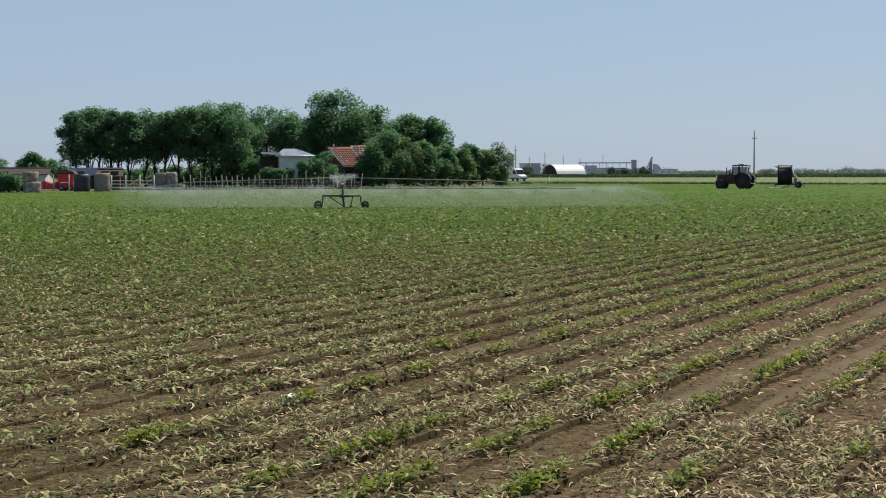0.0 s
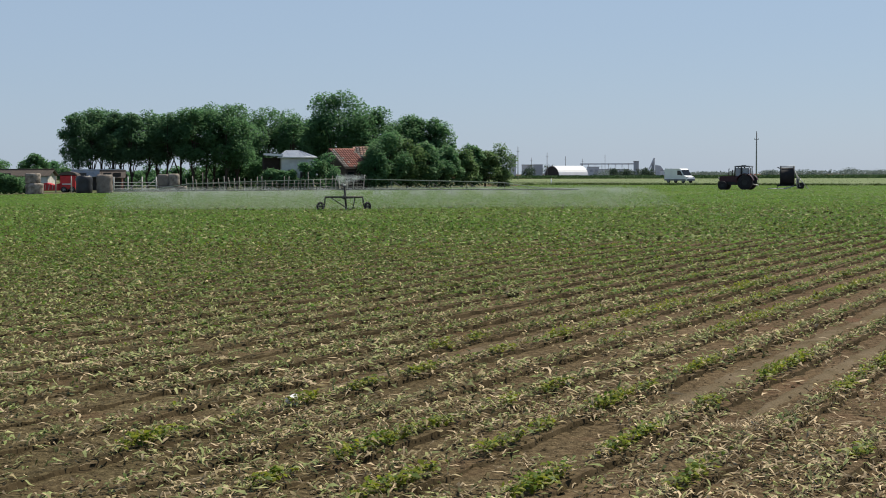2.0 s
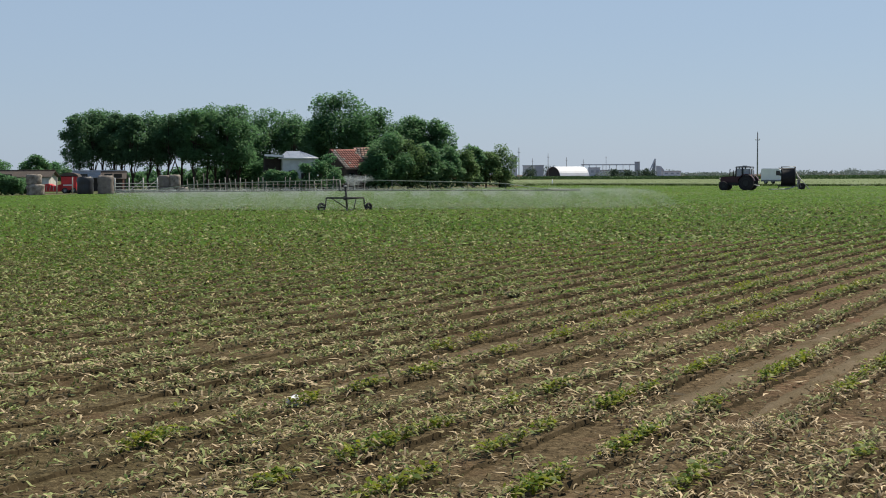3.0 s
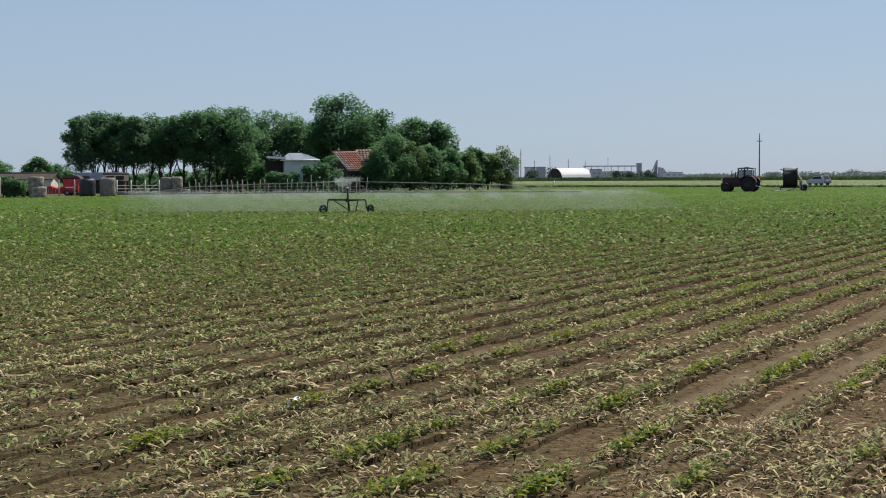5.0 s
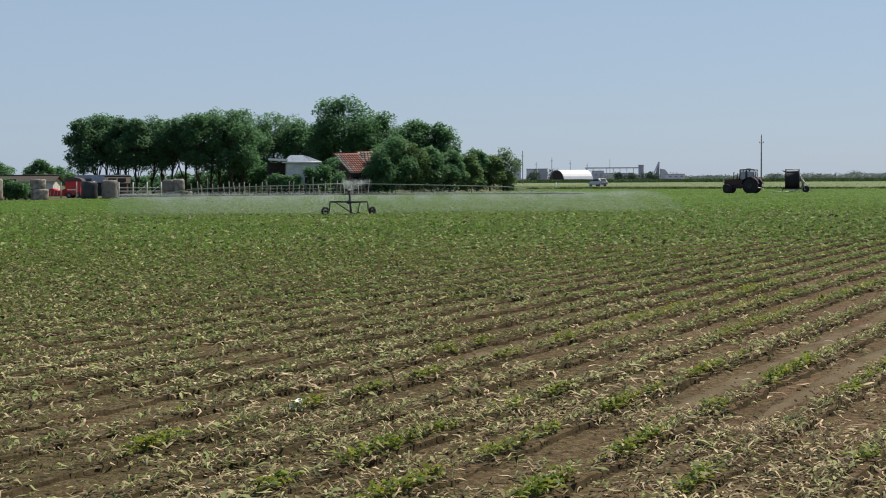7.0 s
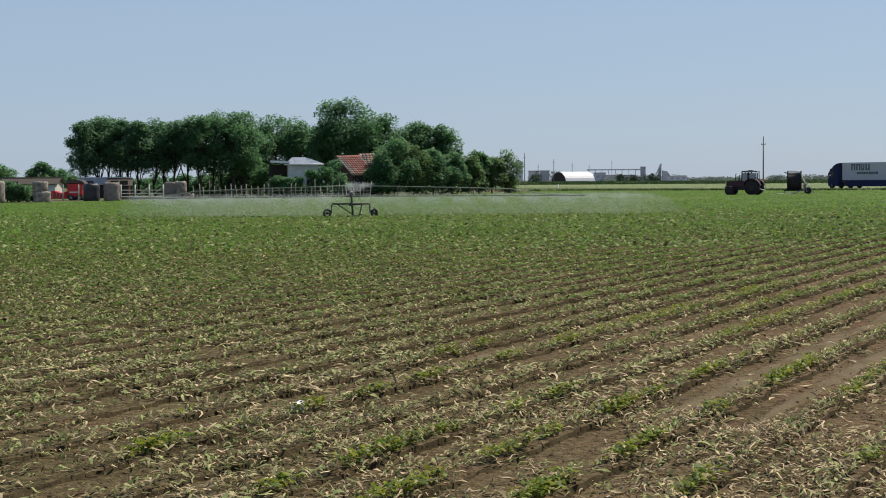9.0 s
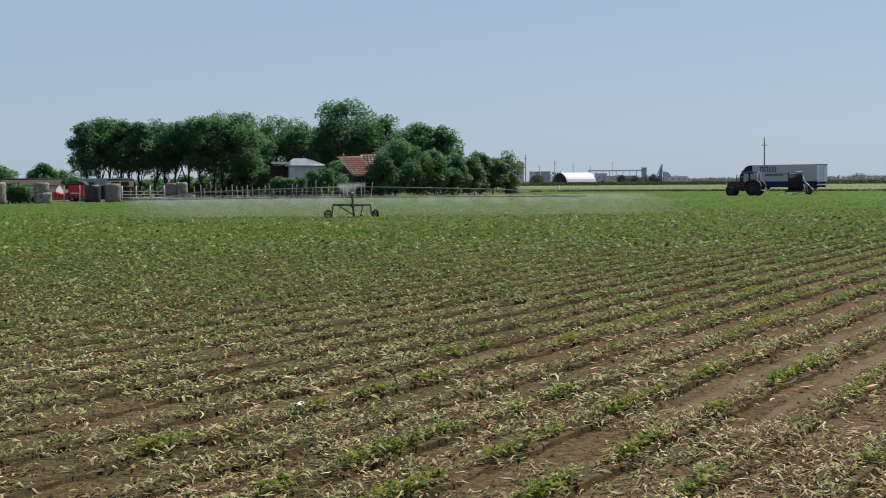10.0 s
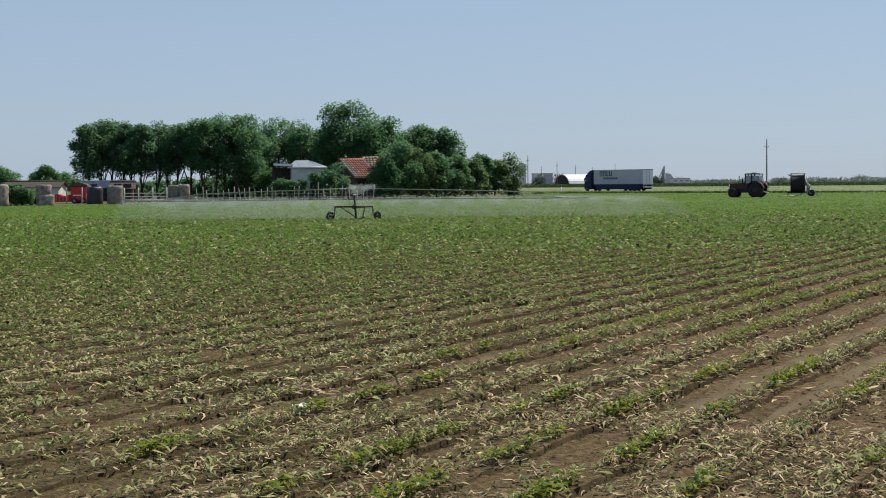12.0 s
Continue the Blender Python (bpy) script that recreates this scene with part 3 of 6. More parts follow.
def litter():
    """Dry stalks, curled dead leaves and wilted weeds between the rows, smaller towards the green distance."""
    rng = np.random.default_rng(5)
    parts = {"straw_litter": [], "leaf_litter": []}
    for per, y0, y1, size in ((470, 3.5, 11, 0.076), (270, 11, 19, 0.10), (125, 19, 32, 0.12), (40, 32, 52, 0.15), (8, 52, 80, 0.19)):
        p = scatter(per, y0, y1, rng)
        off = p @ np.array(ROW_OFF)
        dens = np.array([clump(x, y, 1.0, 1.6) + 0.7 * clump(x, y, 2.0, 0.5) + 0.7 * clump(x, y, 6.0, 0.2 + 0.006 * y) for x, y in p])
        for c, w, start in BARE:
            dens = dens - 0.35 * (np.abs(off - c) < w) * (p @ np.array(ROW_DIR) > start)
        gap = np.abs((off - ROW_FIRST) / ROW_GAP - np.round((off - ROW_FIRST) / ROW_GAP)) * ROW_GAP
        dens = dens + 0.12 - 0.9 * np.clip((gap - 0.15) / 0.08, 0, 1) * np.clip((p[:, 1] - 9.5) / 8, 0, 1) * (0.62 + 0.58 * np.clip(p[:, 0] / (0.25 * p[:, 1]), -1, 1))
        corner = np.clip((p[:, 0] - 1.0) / 1.6, 0, 1) * np.clip((9.6 - p[:, 1]) / 1.5, 0, 1)
        keep = dens - 0.05 * corner > rng.uniform(-0.5, 0.32, len(p))
        p, corner = p[keep], corner[keep]
        far = np.clip((p[:, 1] - 12) / 34, 0, 1)
        right = np.clip(p[:, 0] / (0.33 * p[:, 1]), -1, 1)
        r = rng.random(len(p)) + 0.12 * right + 0.04 * corner - 1.35 * far
        mi = np.where(r > 0.63, 0, np.where(r > 0.36, 1, np.where(r > -0.10, 2, 3)))
        z = soil_height(p[:, 0], p[:, 1]) + rng.uniform(0.006, 0.034, len(p))
        c = np.c_[p, z]
        flatlie = rng.random(len(p)) < np.where(mi == 0, 0.98, 0.88)
        parts["straw_litter"].append((c[flatlie], np.where(mi == 0, 1.4, 1.2)[flatlie] * size, np.where(mi == 0, 0.16, 0.21)[flatlie] * size, mi[flatlie]))
        parts["leaf_litter"].append((c[~flatlie], np.full((~flatlie).sum(), size * 0.75), np.full((~flatlie).sum(), size * 0.36), mi[~flatlie]))
    for name, rows in parts.items():
        c, ln, wd, mi = (np.concatenate([r[i] for r in rows]) for i in range(4))
        if name == "straw_litter":
            v, f = ribbons(c, ln, wd, 1.7, 0.010, rng)
            each = 3
        else:
            v, f = blades(c, ln, wd, (-0.1, 1.0), bend=0.8, rng=rng)
            each = 2
        tagged(sheet(name, v, f, [STRAW, DRYLEAF, OLIVE, GREEN], np.repeat(mi, each)), "dry stalks, curled dead leaves and wilted weeds on soil", "plant litter", kind="stuff")


def crumbs(name, p, r, rng, material, label):
    """Loose four-sided crumbs of earth."""
    n = len(p)
    base = np.array([(1, 0, 0), (0, 1, 0), (-1, 0, 0), (0, -1, 0), (0, 0, 0.6)])
    yaw = rng.uniform(0, 6.3, n)
    rot = np.stack([np.cos(yaw), -np.sin(yaw), np.sin(yaw), np.cos(yaw)], -1).reshape(n, 2, 2)
    b = base[None] * r[:, None, None] * rng.uniform(0.6, 1.4, (n, 5, 3))
    b[..., :2] = np.einsum("nij,nkj->nki", rot, b[..., :2])
    v = b + np.c_[p, soil_height(p[:, 0], p[:, 1]) + 0.006][:, None]
    k = np.arange(n)[:, None] * 5
    f = np.concatenate([k + [0, 1, 4], k + [1, 2, 4], k + [2, 3, 4], k + [3, 0, 4]], 1).reshape(-1, 3)
    tagged(sheet(name, v.reshape(-1, 3), f, [material]), label, "soil crumbs", kind="stuff")


def clods():
    """Dry crumbs everywhere, and dark ones beside the rows with shade put into their colour."""
    rng = np.random.default_rng(6)
    p = np.concatenate([scatter(45, 3.5, 16, rng), scatter(16, 16, 32, rng)])
    crumbs("soil_clods", p, rng.uniform(0.006, 0.017, len(p)) * rng.choice([1, 1, 1, 1.5], len(p)), rng, SOIL_CLOD, "small brown crumbs of dry earth")
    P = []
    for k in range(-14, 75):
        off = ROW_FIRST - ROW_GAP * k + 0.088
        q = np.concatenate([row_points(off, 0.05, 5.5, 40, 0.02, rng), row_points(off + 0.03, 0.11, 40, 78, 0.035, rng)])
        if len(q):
            shade_mask = np.array([clump(x, y, 21.0 + 3.7 * k, 1.1) + 0.6 * clump(x, y, 5.0, 6.0) for x, y in q])
            q = q[shade_mask + rng.normal(0, 0.12, len(q)) > -0.12 - 0.08 * np.clip((q[:, 1] - 10) / 20, 0, 1)]
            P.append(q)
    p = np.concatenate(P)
    crumbs("damp_clods", p, rng.uniform(0.006, 0.015, len(p)) * (1 + np.clip((p[:, 1] - 10) / 25, 0, 2.2)), rng, SHADE_CLOD, "crumbs of earth along hoed furrows, coloured dark as shade")


def wheel_tracks():
    """Smooth pale dusty lanes pressed between some of the rows."""
    rng = np.random.default_rng(31)
    for c, w, start in BARE:
        s = np.arange(start, start + 22, 0.12)
        edge = np.array([[0.8 + 0.6 * noise.noise(Vector((a * 0.9, c, q))) + 0.55 * noise.noise(Vector((a * 4, c, q))) for q in (0.0, 7.0)] for a in s])
        edge *= np.clip(np.minimum(s - start, s[-1] - s) / 2.0, 0.05, 1)[:, None]
        u = np.linspace(-1, 1, 6)
        o = c + 0.85 * w * np.where(u < 0, u * edge[:, :1], u * edge[:, 1:])
        x, y = s[:, None] * ROW_DIR.x + o * ROW_OFF.x, s[:, None] * ROW_DIR.y + o * ROW_OFF.y
        z = soil_height(x, y) + 0.024 * (1 - u ** 2)[None] - 0.012
        for i, j in np.ndindex(*x.shape):
            z[i, j] += soil_lumps(x[i, j], y[i, j])
        k = np.arange(x.size).reshape(x.shape)
        f = np.stack([k[:-1, :-1], k[:-1, 1:], k[1:, 1:], k[1:, :-1]], -1).reshape(-1, 4)
        ob = sheet("wheel_track", np.stack([x, y, z], -1).reshape(-1, 3), f, [TRACK])
        ob.data.polygons.foreach_set("use_smooth", np.ones(len(f), bool))
        tagged(ob, "smooth pale dusty wheel track between crop rows", "wheel track", kind="stuff")


def far_crop():
    """The closed green cover of the farther field."""
    rng = np.random.default_rng(8)
    C, LN = [], []
    for per, y0, y1, size in ((46, 13, 22, 0.06), (60, 20, 34, 0.085), (25, 34, 52, 0.145), (15, 50, 80, 0.19), (24, 76, 110, 0.17), (17, 110, 160, 0.19), (12, 160, 222, 0.21)):
        p = scatter(per, y0, y1, rng)
        p = p[p[:, 1] < field_edge(p[:, 0]) - 0.3]
        s = p @ np.array(ROW_OFF)
        snap = np.round((s - ROW_FIRST) / ROW_GAP) * ROW_GAP + ROW_FIRST
        if y0 < 100:
            side = np.clip(p[:, 0] / (0.2 * p[:, 1]) + 0.3, 0, 1)
            p = p + ((snap - s) * (0.9 if y0 < 30 else 0.70 + 0.25 * side))[:, None] * np.array(ROW_OFF)
            ramp = np.clip((p[:, 1] - 11) / 18, 0.0, 1)
            p = p[rng.random(len(p)) < ramp]
        C.append(np.c_[p, soil_height(p[:, 0], p[:, 1]) + rng.uniform(0.0, 0.03 if y0 < 30 else 0.07 if y0 < 76 else 0.035, len(p))]), LN.append(np.full(len(p), size))
    C, LN = np.concatenate(C), np.concatenate(LN)
    low = C[:, 1] > 88   # the sown cover lies lower towards the far edge
    C, LN = np.r_[C[~low], C[low]], np.r_[LN[~low], LN[low]]
    n = int((~low).sum())
    v, f = blades(C[:n], LN[:n], LN[:n] * 0.65, (-0.05, 0.6), rng=rng)
    v2, f2 = blades(C[n:], LN[n:], LN[n:] * 0.75, (-0.02, 0.28), bend=0.1, rng=rng)
    v, f = np.r_[v, v2], np.r_[f, f2 + len(v)]
    dull = rng.random(len(C)) < np.clip((86 - C[:, 1]) / 45, 0, 0.58)
    tagged(sheet("crop_cover", v, f, [CROP_FAR, OLIVE], np.repeat(dull.astype(int), 2)), "closed green cover of low bean plants", "crop", kind="stuff")


litter()
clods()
far_crop()
wheel_tracks()


def verge_grass():
    rng = np.random.default_rng(9)
    n = 26000
    x = rng.uniform(8, 120, n)
    u = rng.uniform(-60, 130, n)
    w = -4.4 - rng.uniform(0, 1, n) ** 1.3 * 34
    p = np.array([tuple(road_at(a, b)) for a, b in zip(u, w)])
    p = p[(p[:, 1] > field_edge(p[:, 0]) - 0.6) & (p[:, 0] > 10)]
    back = np.array([tuple(road_at(a, b)) for a, b in zip(rng.uniform(-60, 160, 9000), 4 + rng.uniform(0, 1, 9000) ** 1.5 * 130)])
    back = back[(back[:, 1] < 440) & (back[:, 0] > 15)]
    p = np.concatenate([p, back])
    v, f = blades(np.c_[p, np.full(len(p), 0.02)], 0.14, 0.18, (0.3, 1.2), rng=rng)
    tagged(sheet("verge_grass", v, f, [VERGE_BLADE]), "pale dry grass tufts along the road", "grass", kind="stuff")
    # added weeds, whose dark leaves draw the dark line at the field edge
    x = rng.uniform(12, 130, 7000)
    y = field_edge(x) + rng.uniform(-0.5, 1.6, 7000) ** 2
    keep = np.array([clump(a, b, 5.0, 9.0) > -0.3 for a, b in zip(x, y)])
    v, f = blades(np.c_[x, y, np.full(7000, 0.03)][keep], 0.34, 0.22, (0.4, 1.3), rng=rng)
    tagged(sheet("edge_weeds", v, f, [EDGE_WEED]), "darker green weeds along the edge of the field", "weeds", kind="stuff")


def corn():
    rng = np.random.default_rng(10)
    n = 36000
    x = rng.uniform(24, 190, n)
    y = (474 - (x - 28) * 0.45) + rng.uniform(0, 1, n) ** 2 * 70
    z = rng.uniform(0.0, 0.9, n)
    v, f = blades(np.c_[x, y, z], 0.42, 0.40, (0.4, 1.4), rng=rng)
    tagged(sheet("corn_crop", v, f, [CORN]), "dark green belt of tall corn", "corn", kind="stuff")


verge_grass()
corn()


# ---- trees ----
def tree(name, x, y, height, width, bare, leaf, seed, label, leaves=6500, size=0.26, lean=0.0, lumps=34, group="trees by the farm", deep=None, trunk=0.16, category="tree"):
    """A tapered trunk that forks into limbs, and a crown of loose leaf clumps."""
    rng = np.random.default_rng(seed)
    root = empty(name, pose(x, y, 0, 0, 0, 0))
    deep = deep or width * 0.85
    top = Vector((lean, 0, height * 0.72))
    bm = bmesh.new()
    knots = [Vector((0, 0, -0.1))]
    for i in range(1, 6):
        knots.append(Vector((lean * i / 5 + rng.normal(0, 0.1), rng.normal(0, 0.1), top.z * i / 5)))
    for i, (a, b) in enumerate(zip(knots, knots[1:])):
        tube(bm, a, b, trunk * (1 - i * 0.16), trunk * (0.84 - i * 0.16), 7, caps=(i in (0, 4)))
    part("trunk", bm, BARK, root)
    mid = (bare + height) / 2
    centres = []
    for i in range(lumps):
        while True:
            q = rng.uniform(-1, 1, 3)
            if 0.2 < q @ q < 1:
                break
        q /= max(0.55, np.linalg.norm(q)) ** 0.6
        wide = 1.0 if q[2] < 0.1 else 1 - 0.25 * q[2]
        centres.append((lean * 0.8 + q[0] * width / 2 * wide * 0.82, q[1] * deep / 2 * wide * 0.82, mid + q[2] * (height - bare) / 2 * 0.85))
    bm = bmesh.new()
    for c in centres[:: max(1, lumps // 9)]:
        i = int(rng.integers(1, 5))
        a, c = knots[i], Vector(c)
        m = a.lerp(c, 0.5) + Vector((0, 0, -0.25))
        tube(bm, a, m, trunk * 0.42, trunk * 0.28, 5, False)
        tube(bm, m, c, trunk * 0.28, trunk * 0.08, 5, True)
    part("limb", bm, BARK, root)
    per = int(leaves * 1.15) // lumps
    rad = 0.258 * (width * deep * (height - bare)) ** (1 / 3) * (20 / lumps) ** 0.33
    C = []
    for c in centres:
        d = rng.normal(0, 1, (per, 3))
        d /= np.linalg.norm(d, axis=1)[:, None]
        r = rad * rng.uniform(0.65, 1.25) * rng.uniform(0.25, 1, per) ** 0.55
        C.append(np.array(c) + d * r[:, None] * (1.0, 1.0, 0.8))
    C = np.concatenate(C)
    C = C[C[:, 2] > max(0.15, bare * 0.75)]
    v, f = blades(C, size * 1.3, size * 0.98, (-0.9, 0.5), rng=rng)
    sheet("crown", v, f, [leaf], parent=root)
    return tagged(root, label, category, group)


ROW_TREES = [(-0.2530, 8.8, 3.9, 2.4), (-0.2428, 9.4, 4.8, 2.8), (-0.2344, 9.6, 4.6, 3.0), (-0.2268, 9.2, 4.4, 3.0), (-0.2212, 8.8, 4.2, 2.9), (-0.2144, 8.7, 4.4, 2.9),
             (-0.2028, 9.1, 4.8, 2.8), (-0.1968, 8.9, 4.4, 3.0), (-0.1888, 9.2, 4.4, 3.0), (-0.1796, 9.5, 4.6, 2.9), (-0.172, 9.3, 4.6, 3.0), (-0.1616, 9.9, 5.0, 2.6),
             (-0.1564, 10.1, 4.8, 2.5), (-0.148, 10.2, 5.0, 2.4), (-0.1400, 9.8, 5.0, 2.2), (-0.1300, 9.6, 5.0, 1.9), (-0.1190, 9.6, 5.2, 1.6), (-0.1090, 9.3, 5.2, 1.6), (-0.1010, 8.6, 4.4, 1.6)]
for i, (b, h, w, bare) in enumerate(ROW_TREES):
    d = 166 + (i * 7 % 5) * 1.1 + (14 if i > 14 else 0)
    h, w = h + 0.3, w * 1.03
    tree("acacia_tree", b * d, d, h * (1.09 if i > 14 else 1), w * 0.95, bare, LEAF_A if i < 10 else LEAF_B, 20 + i, "slender acacia with bare dark trunk and dense green crown", leaves=5200, size=0.22, lean=random.uniform(-0.3, 0.3), lumps=26, group="row of acacias by the fence")
tree("walnut_tree", -0.0680 * 186, 186, 13.1, 10.0, 2.2, LEAF_B, 60, "tall broad walnut tree with loose dark green crown", 17000, 0.27, lumps=60, trunk=0.3)
tree("walnut_tree", -0.0425 * 188, 188, 10.7, 7.6, 2.0, LEAF_B, 61, "broad dark green tree behind the tiled house", 11000, 0.27, lumps=44, trunk=0.28)
tree("walnut_tree", -0.0180 * 190, 190, 9.7, 6.6, 1.2, LEAF_B, 62, "broad dark green tree", 11000, 0.27, lumps=44, trunk=0.25)
tree("walnut_tree", 0.0000 * 190, 190, 9.2, 5.6, 1.0, LEAF_B, 63, "broad dark green tree at the end of the grove", 9000, 0.27, lumps=40, trunk=0.25)
tree("walnut_tree", -0.0880 * 196, 196, 9.4, 6.0, 1.8, LEAF_B, 64, "dark green tree behind the tin shed", 8000, 0.27, lumps=40, trunk=0.25)
for i, (b, d, h, w) in enumerate(((-0.0425, 168, 5.4, 3.6), (-0.034, 170, 7.0, 5.0), (-0.020, 172, 6.0, 4.8), (-0.006, 174, 5.6, 4.6), (0.007, 176, 5.2, 4.4), (0.019, 179, 4.9, 3.8), (0.026, 182, 5.7, 3.2), (0.035, 184, 4.9, 3.8))):
    tree("fruit_tree", b * d, d, h, w, 0.1, LEAF_D if i in (2, 5, 7) else LEAF_C, 70 + i, "low bushy fruit tree with light green leaves", 5600, 0.24, lumps=30, group="bushes at the edge of the field", trunk=0.12)
tree("young_tree", 0.0443 * 186, 186, 5.7, 4.0, 0.3, LEAF_D, 80, "small open young tree at the edge of the field", 2000, 0.24, lumps=18, group="bushes at the edge of the field", trunk=0.1)
tree("shrub", 0.0475 * 187, 187, 2.5, 3.0, 0.05, LEAF_D, 82, "low olive green shrub beside the young tree", 1400, 0.24, lumps=16, group="bushes at the edge of the field", trunk=0.06, category="shrub")
tree("garden_tree", -0.283 * 205, 205, 4.7, 4.8, 1.0, LEAF_B, 85, "low round garden tree", 3800, 0.26, lumps=24)
tree("garden_tree", -0.268 * 215, 215, 4.0, 4.2, 0.8, LEAF_C, 86, "low pale green garden tree", 2800, 0.26, lumps=20)
tree("garden_tree", -0.312 * 230, 230, 4.6, 6.5, 0.8, LEAF_B, 87, "low broad garden tree behind the outbuilding", 3600, 0.28, lumps=24)
for i, (b, d, h, w) in enumerate(((-0.3080, 131, 1.9, 2.2), (-0.2990, 130, 1.8, 2.0), (-0.2920, 132, 1.5, 1.6))):
    tree("shrub", b * d, d, h, w, 0.05, LEAF_B, 90 + i, "dark green shrub between hay bales", 2600, 0.16, lumps=20, group="shrubs by the hay", trunk=0.06, category="shrub")
for i, (b, d, h, w) in enumerate(((-0.1165, 160, 2.5, 2.0), (-0.107, 159.6, 2.2, 2.0), (-0.1, 160, 2.2, 1.8), (-0.0925, 160, 3.1, 1.6), (-0.084, 160.5, 3.7, 2.2), (-0.0765, 162.5, 4.3, 2.3), (-0.071, 160, 2.4, 1.8))):
    tree("shrub", b * d, d, h, w, 0.1, LEAF_C, 95 + i, "leafy garden shrub behind the fence", 1500, 0.2, lumps=14, group="shrubs behind the fence", trunk=0.06, category="shrub")


# shrubs added to make the deep shade below the acacia crowns
for i, (b, d, h, w) in enumerate(((-0.152, 172, 3.0, 3.4), (-0.142, 171, 3.6, 3.4), (-0.131, 172, 3.4, 3.2), (-0.121, 170, 3.8, 2.8), (-0.166, 173, 2.6, 3.2))):
    tree("shrub", b * d, d, h, w, 0.1, LEAF_B, 110 + i, "overgrown shrub added to fill the shade under the acacias", 2200, 0.24, lumps=16, group="shrubs under the acacias", trunk=0.06, category="shrub")


for i, (b, d, h, w) in enumerate(((-0.238, 186, 2.1, 3.2), (-0.226, 190, 2.5, 3.6), (-0.214, 188, 2.2, 3.4), (-0.203, 192, 2.7, 3.8), (-0.192, 187, 2.3, 3.4), (-0.181, 190, 2.6, 3.6), (-0.171, 188, 2.4, 3.4), (-0.159, 184, 3.0, 3.4))):
    tree("shrub", b * d, d, h, w, 0.05, LEAF_B, 130 + i, "low dark shrub behind the hay bales", 1300, 0.27, lumps=14, group="shrubs behind the hay bales", trunk=0.06, category="shrub")


def far_trees():
    """The low wooded horizon."""
    rng = np.random.default_rng(11)
    C = []
    for i in range(300):
        b = rng.uniform(0.05, 0.345)
        d = rng.uniform(900, 1150)
        h = (2.4 + 5.5 * max(0, clump(b * 70, 0, 2.0)) + rng.uniform(0, 1.6)) * (1.1 if b > 0.24 else 0.85)
        if clump(b * 60, 3, 7.0) < -0.12:
            continue
        r = rng.uniform(2.2, 4.5)
        q = rng.normal(0, 1, (60, 3))
        q *= (rng.uniform(0.25, 1, 60) ** 0.4 / np.linalg.norm(q, axis=1))[:, None]
        C.append(np.array((b * d, d, h * 0.5)) + q * (r * 1.3, r, h * 0.5))
    for i in range(70):
        b, d = rng.uniform(-0.40, -0.1), rng.uniform(520, 640)
        h = rng.uniform(2.4, 3.8)
        q = rng.normal(0, 1, (40, 3))
        q /= np.linalg.norm(q, axis=1)[:, None]
        C.append(np.array((b * d, d, h * 0.45)) + q * (3.2, 2.5, h * 0.5))
    B = []
    for lo, hi, d, tall, many in ((0.064, 0.084, 655, 5.6, 12), (0.125, 0.156, 690, 4.4, 20)):
        for i in range(many):
            b, h = rng.uniform(lo, hi), tall * rng.uniform(0.7, 1.15)
            q = rng.normal(0, 1, (120, 3))
            q *= (rng.uniform(0.2, 1, 120) ** 0.4 / np.linalg.norm(q, axis=1))[:, None]
            B.append(np.array((b * d, d + rng.uniform(0, 12), h * 0.5)) + q * (1.9, 1.9, h * 0.5))
    v, f = blades(np.concatenate(B), 0.7, 0.6, (-0.8, 0.9), rng=rng)
    tagged(sheet("works_bushes", v, f, [LEAF_NEAR_WORKS]), "dark green trees and bushes by the distant works", "bushes", kind="stuff")
    C = np.concatenate(C)
    C = C[C[:, 2] > -0.2]
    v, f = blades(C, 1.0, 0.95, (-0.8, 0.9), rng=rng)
    tagged(sheet("distant_woods", v, f, [LEAF_HAZED]), "hazy low woods along the horizon", "woods", kind="stuff")


far_trees()


# ---- irrigation: boom cart, hose reel, spray ----
def wheel(name, x, y, z, r, w, rim, parent, tyre=BLACK, seg=20):
    """A turning wheel about the y axis: tyre with rounded shoulders, dished rim and hub."""
    hub = empty(name)
    hub.parent = parent
    hub.matrix_basis = pose(x, y, z)
    bm = bmesh.new()
    lathe(bm, [(r * 0.62, -w * 0.42), (r * 0.9, -w * 0.5), (r * 0.985, -w * 0.4), (r, -w * 0.15), (r, w * 0.15), (r * 0.985, w * 0.4), (r * 0.9, w * 0.5), (r * 0.62, w * 0.42)], (0, 0, 0), "y", seg)
    part("tyre", bm, tyre, hub)
    bm = bmesh.new()
    lathe(bm, [(r * 0.2, -w * 0.47), (r * 0.5, -w * 0.38), (r * 0.63, -w * 0.46), (r * 0.63, w * 0.46), (r * 0.5, w * 0.38), (r * 0.2, w * 0.47)], (0, 0, 0), "y", seg)
    for k in range(5):
        a = k * math.tau / 5
        for s in (-1, 1):
            tube(bm, (r * 0.34 * math.cos(a), s * w * 0.42, r * 0.34 * math.sin(a)), (r * 0.34 * math.cos(a), s * w * 0.5, r * 0.34 * math.sin(a)), r * 0.05, seg=6)
    part("rim", bm, rim, hub)
    return hub


